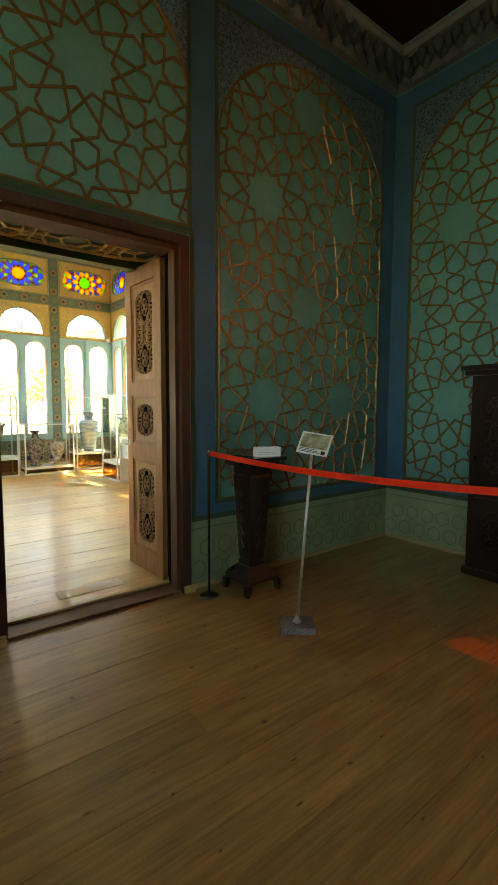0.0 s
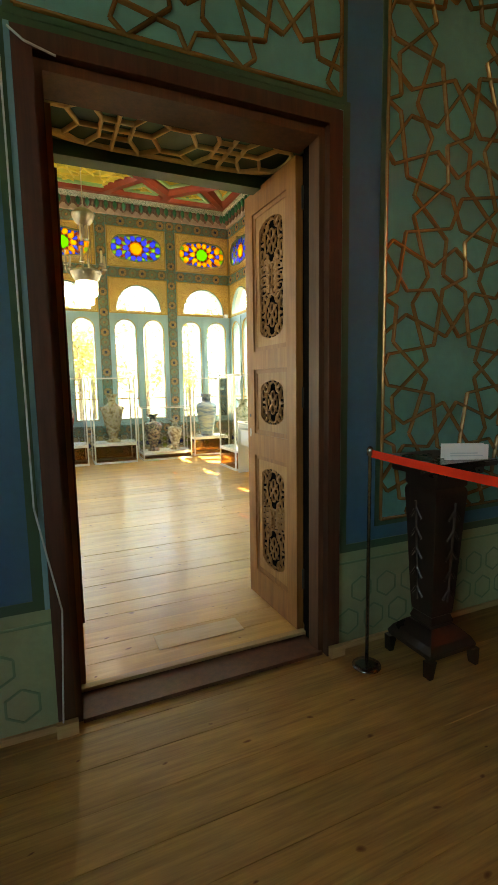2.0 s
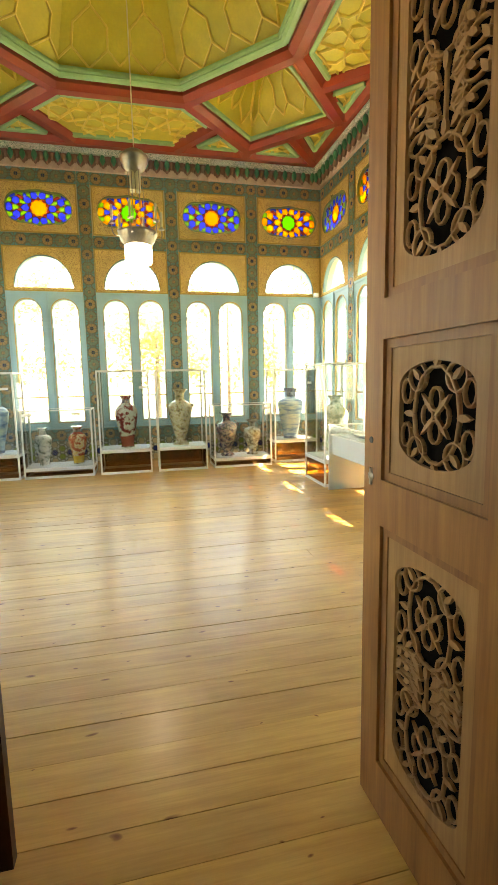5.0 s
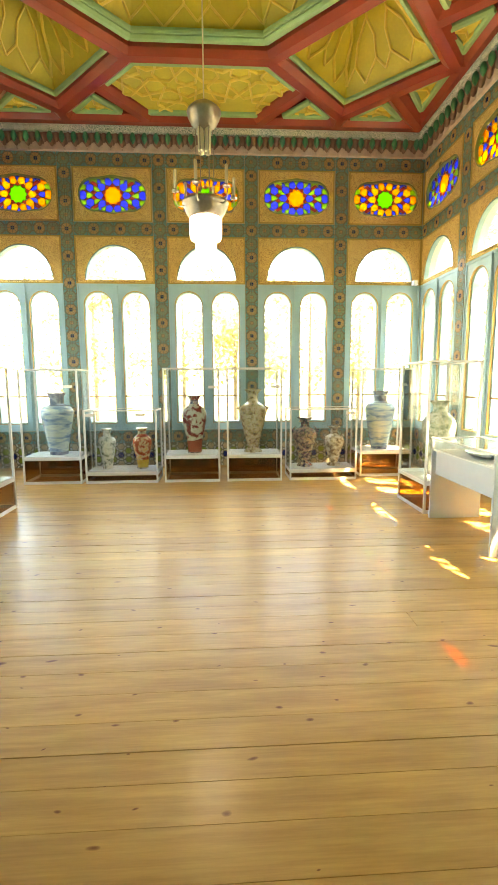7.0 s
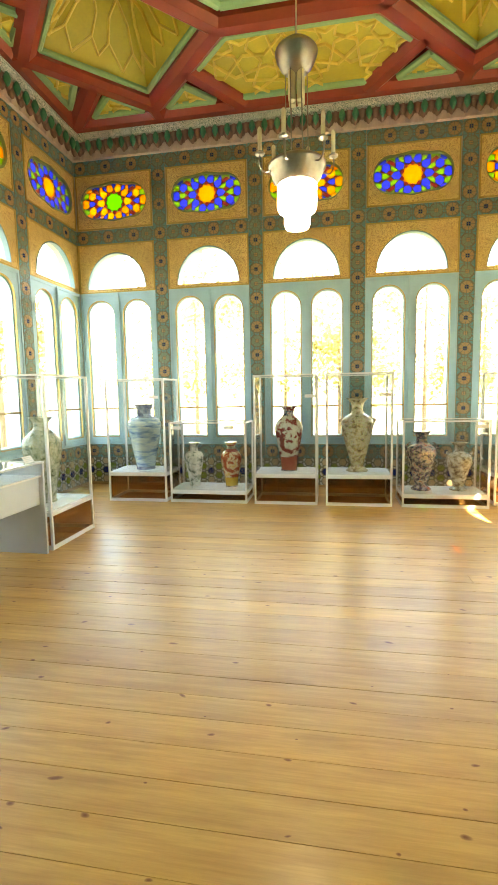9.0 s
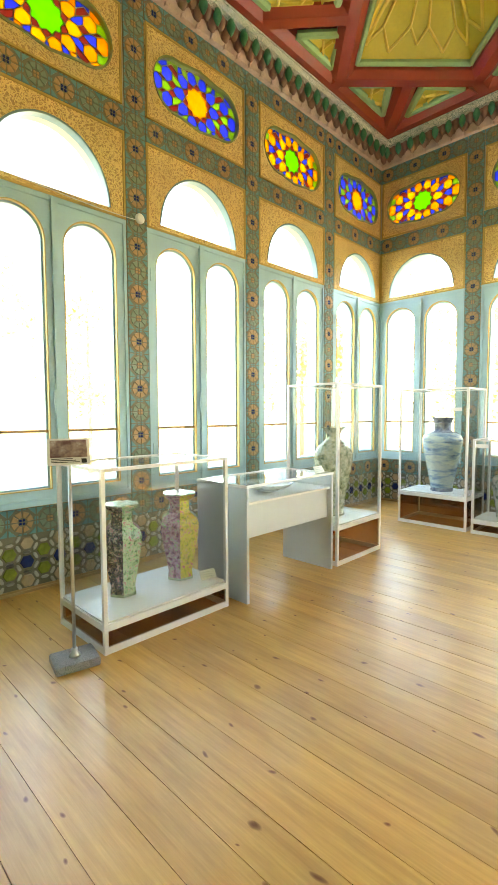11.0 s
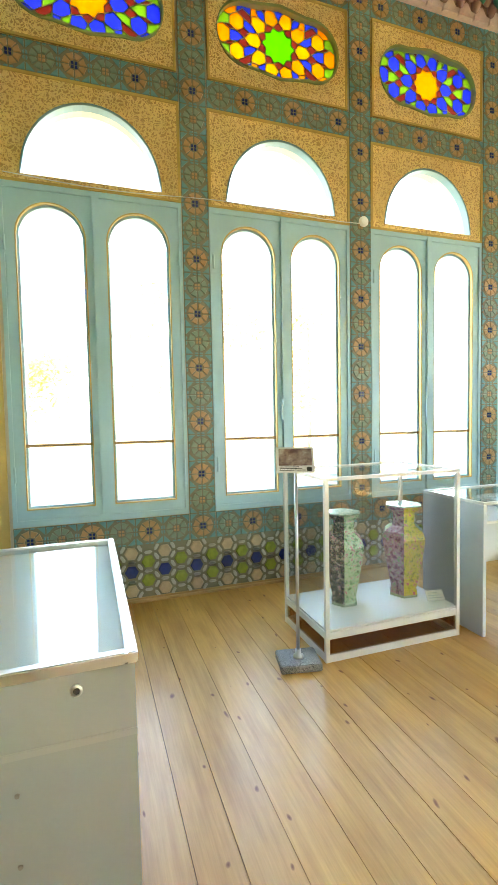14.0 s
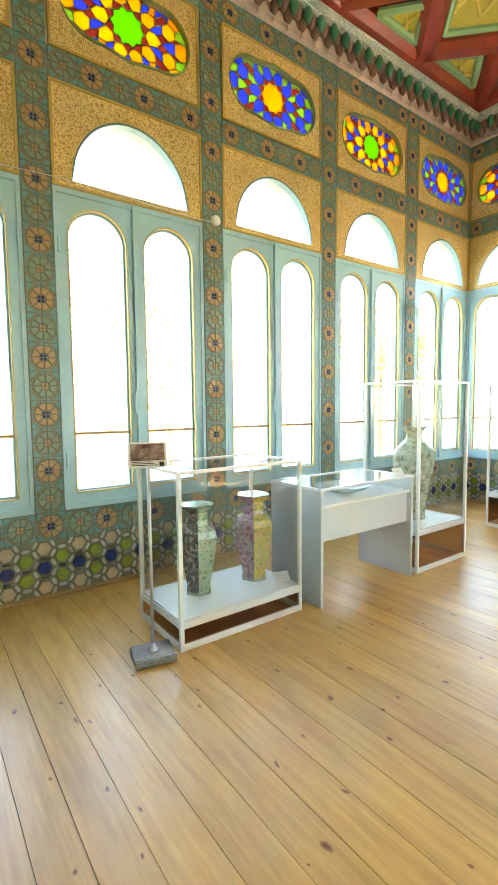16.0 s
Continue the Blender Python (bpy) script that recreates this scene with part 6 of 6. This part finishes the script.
# small fittings on the walls
sn = solo("smoke_sensor", lathe(bmesh.new(), [(0.05, 0), (0.05, 0.02), (0.035, 0.035), (0.015, 0.04)], 24), M_CARD, "small round white sensor on the tiled pier", "sensor", m=pose(NX + 0.02, 8.17, 3.48, 0, 90, 0))
bm = bmesh.new()
pts = [(NX + 0.03, y, 3.47 + 0.02 * math.sin(y * 3)) for y in lin(5.0, 8.14, 16)]
for p, q in zip(pts, pts[1:]):
    beam(bm, p, q, 0.006, 0.006, (1, 0, 0))
solo("cable", bm, M_CARD, "thin white cable stapled along the panels", "cable")
solo("wall_camera", bx(4.72, 12.86, 3.42, 4.8, 12.98, 3.5), M_CARD, "small white box fixed in the window corner", "sensor")
bm = bmesh.new()
pts = [(0.205, DY - 0.03, 3.11), (0.21, DY - 0.035, 1.1), (0.3, DY - 0.06, 0.6), (0.27, DY - 0.06, 0.0)]
pts2 = [(0.24, DY - 0.06, 3.1), (0.3, DY - 0.06, 3.06), (0.42, DY - 0.06, 3.03)]
for ps in (pts, pts2):
    for p, q in zip(ps, ps[1:]):
        beam(bm, p, q, 0.008, 0.008, (0, -1, 0))
solo("cable", bm, M_GREYP, "thin grey cable running beside the door frame", "cable")

# ---- outside ----
M_GRASS = paint("garden_ground", (0.22, 0.2, 0.12), 0.9, scale=0.8, var=0.5)
solo("ground", bx(-90, -90, -0.62, 90, 90, -0.6), M_GRASS, "pale dry garden ground around the house", "ground", "structure")
bm = bmesh.new()
box(bm, WX - 2.4, 3.0, -0.6, WX - 0.3, NY + 2.4, -0.12)
box(bm, EX + 0.3, 3.0, -0.6, EX + 2.4, NY + 2.4, -0.12)
box(bm, WX - 0.3, NY + 0.3, -0.6, EX + 0.3, NY + 2.4, -0.12)
solo("terrace", bm, M_MASON, "pale stone terrace along the windows", "terrace", "structure")
M_BARK = paint("bark", (0.22, 0.17, 0.12), 0.9, scale=8, var=0.4, bump=0.6)
M_LEAF = paint("pale_autumn_leaf", (0.17, 0.17, 0.06), 0.55, scale=3, var=0.5, bump=0)
nt = M_LEAF.node_tree
tl, mx = nt.nodes.new("ShaderNodeBsdfTranslucent"), nt.nodes.new("ShaderNodeMixShader")
tl.inputs[0].default_value, mx.inputs[0].default_value = (0.42, 0.4, 0.16, 1), 0.6
lk(nt, nt.nodes["Principled BSDF"].outputs[0], mx.inputs[1])
lk(nt, tl.outputs[0], mx.inputs[2])
lk(nt, mx.outputs[0], nt.nodes["Material Output"].inputs[0])


def tree(seed, h):
    rnd = random.Random(seed)
    t = empty("tree", pose(0, 0, -0.6), "leafy garden tree with a thin trunk", "tree", "garden trees")
    bm = bmesh.new()
    lathe(bm, [(0.13, 0), (0.09, 0.4), (0.07, h * 0.4), (0.05, h * 0.75), (0.015, h)], 8)
    tips = []
    for i in range(16):
        z = h * rnd.uniform(0.3, 0.85)
        a, ln = rnd.uniform(0, 6.28), h * rnd.uniform(0.18, 0.34)
        tip = Vector((ln * math.cos(a), ln * math.sin(a), z + ln * rnd.uniform(0.1, 0.7)))
        beam(bm, (0, 0, z), tip, 0.025, 0.025, (0.1, 0.2, 1))
        tips += [tip, tip * 0.7 + Vector((0, 0, z)) * 0.3]
    part("trunk", bm, M_BARK, t)
    verts, faces = [], []
    for tip in tips + [Vector((0, 0, h))]:
        for k in range(100):
            p = tip + Vector((rnd.gauss(0, 0.5), rnd.gauss(0, 0.5), rnd.gauss(0, 0.4)))
            q = Euler((rnd.uniform(-1, 1), rnd.uniform(-1, 1), rnd.uniform(0, 6.28))).to_matrix()
            s = rnd.uniform(0.07, 0.13)
            n = len(verts)
            verts += [p + q @ Vector(v) * s for v in ((-1, 0, 0), (-0.2, -0.45, 0.1), (1, 0, 0), (-0.2, 0.45, 0.1))]
            faces.append((n, n + 1, n + 2, n + 3))
    me = bpy.data.meshes.new("crown")
    me.from_pydata([tuple(v) for v in verts], [], faces)
    me.materials.append(M_LEAF)
    c = new("crown", me)
    c.parent = t
    return t


T1, T2, T3 = tree(1, 6.5), tree(2, 8.0), tree(3, 5.0)
spots = [(-3.5, 21.5), (-0.5, 24), (1.6, 21), (4.5, 22), (8.5, 19), (-8, 17), (-15, 13.5), (-16, 9.5), (-18, 3), (9.5, 14), (10.0, 10.5), (9.2, 7.8), (10.5, 5.0), (-5, 23), (2.5, 25), (7, 24), (8.3, 6.4), (8.0, 9.2), (8.6, 4.2), (8.2, 11.8)]
rs = random.Random(3)
for i, (x, y) in enumerate(spots):
    m = pose(x, y, -0.6, 0, 0, rs.uniform(0, 360))
    if i < 3:
        (T1, T2, T3)[i].matrix_basis = m
    else:
        copy_thing((T1, T2, T3)[i % 3], m)

# ---- floor planks ----
def planks(parent_name, x0, x1, y0, y1, z, width, material, seed, label, cut=None):
    rnd = random.Random(seed)
    fl = empty(parent_name, pose(0, 0, 0), label, "floor", "", "structure")
    meshes = {}
    y = y0
    while y < y1 - 0.02:
        w = min(width * rnd.choice((0.9, 1.0, 1.0, 1.1)), y1 - y)
        w = round(w, 2) if y1 - y > width * 1.2 else y1 - y
        xa = x0
        first = rnd.choice((5.6, 9.0, 9.0, 9.0, 9.0, 9.0))
        while xa < x1 - 0.01:
            ln = first if xa == x0 else rnd.choice((4.2, 5.0, 9.0))
            ln = min(ln, x1 - xa)
            if x1 - xa - ln < 0.5:
                ln = x1 - xa
            key = (round(w, 3), round(ln, 2))
            if key not in meshes:
                bm = bmesh.new()
                g = 0.0006
                r0 = [bm.verts.new(p) for p in ((g, g, 0), (ln - g, g, 0), (ln - g, w - g, 0), (g, w - g, 0))]
                t = 0.0012
                r1 = [bm.verts.new(p) for p in ((g, g, 0.026), (ln - g, g, 0.026), (ln - g, w - g, 0.026), (g, w - g, 0.026))]
                r2 = [bm.verts.new(p) for p in ((g + t, g + t, 0.03), (ln - g - t, g + t, 0.03), (ln - g - t, w - g - t, 0.03), (g + t, w - g - t, 0.03))]
                for a, b in ((r0, r1), (r1, r2)):
                    for i in range(4):
                        bm.faces.new((a[i], a[(i + 1) % 4], b[(i + 1) % 4], b[i]))
                bm.faces.new(r2)
                me = bpy.data.meshes.new("plank")
                bm.to_mesh(me)
                bm.free()
                me.materials.append(material)
                meshes[key] = me
            piece("plank", meshes[key], fl, pose(xa, y, z - 0.03 + rnd.uniform(-0.0012, 0.0008), 0, rnd.uniform(-0.006, 0.006), 0))
            xa += ln
        y += w
    return fl


M_PATCH = wood("pale_patch_board", (0.72, 0.52, 0.26), (0.6, 0.4, 0.18), 0.45, 0, False, 0.1)
bm = bx(0, 0, 0, 0.58, 0.175, 0.004)
solo("floor_patch", bm, M_PATCH, "short pale board let into the worn floor", "floor patch", m=pose(0.85, 4.062, 0.0005))
planks("floor_planks", WX, EX, 3.9, NY, 0.0, 0.19, M_FLOOR, 4, "honey-coloured pine planks, worn and knotted")
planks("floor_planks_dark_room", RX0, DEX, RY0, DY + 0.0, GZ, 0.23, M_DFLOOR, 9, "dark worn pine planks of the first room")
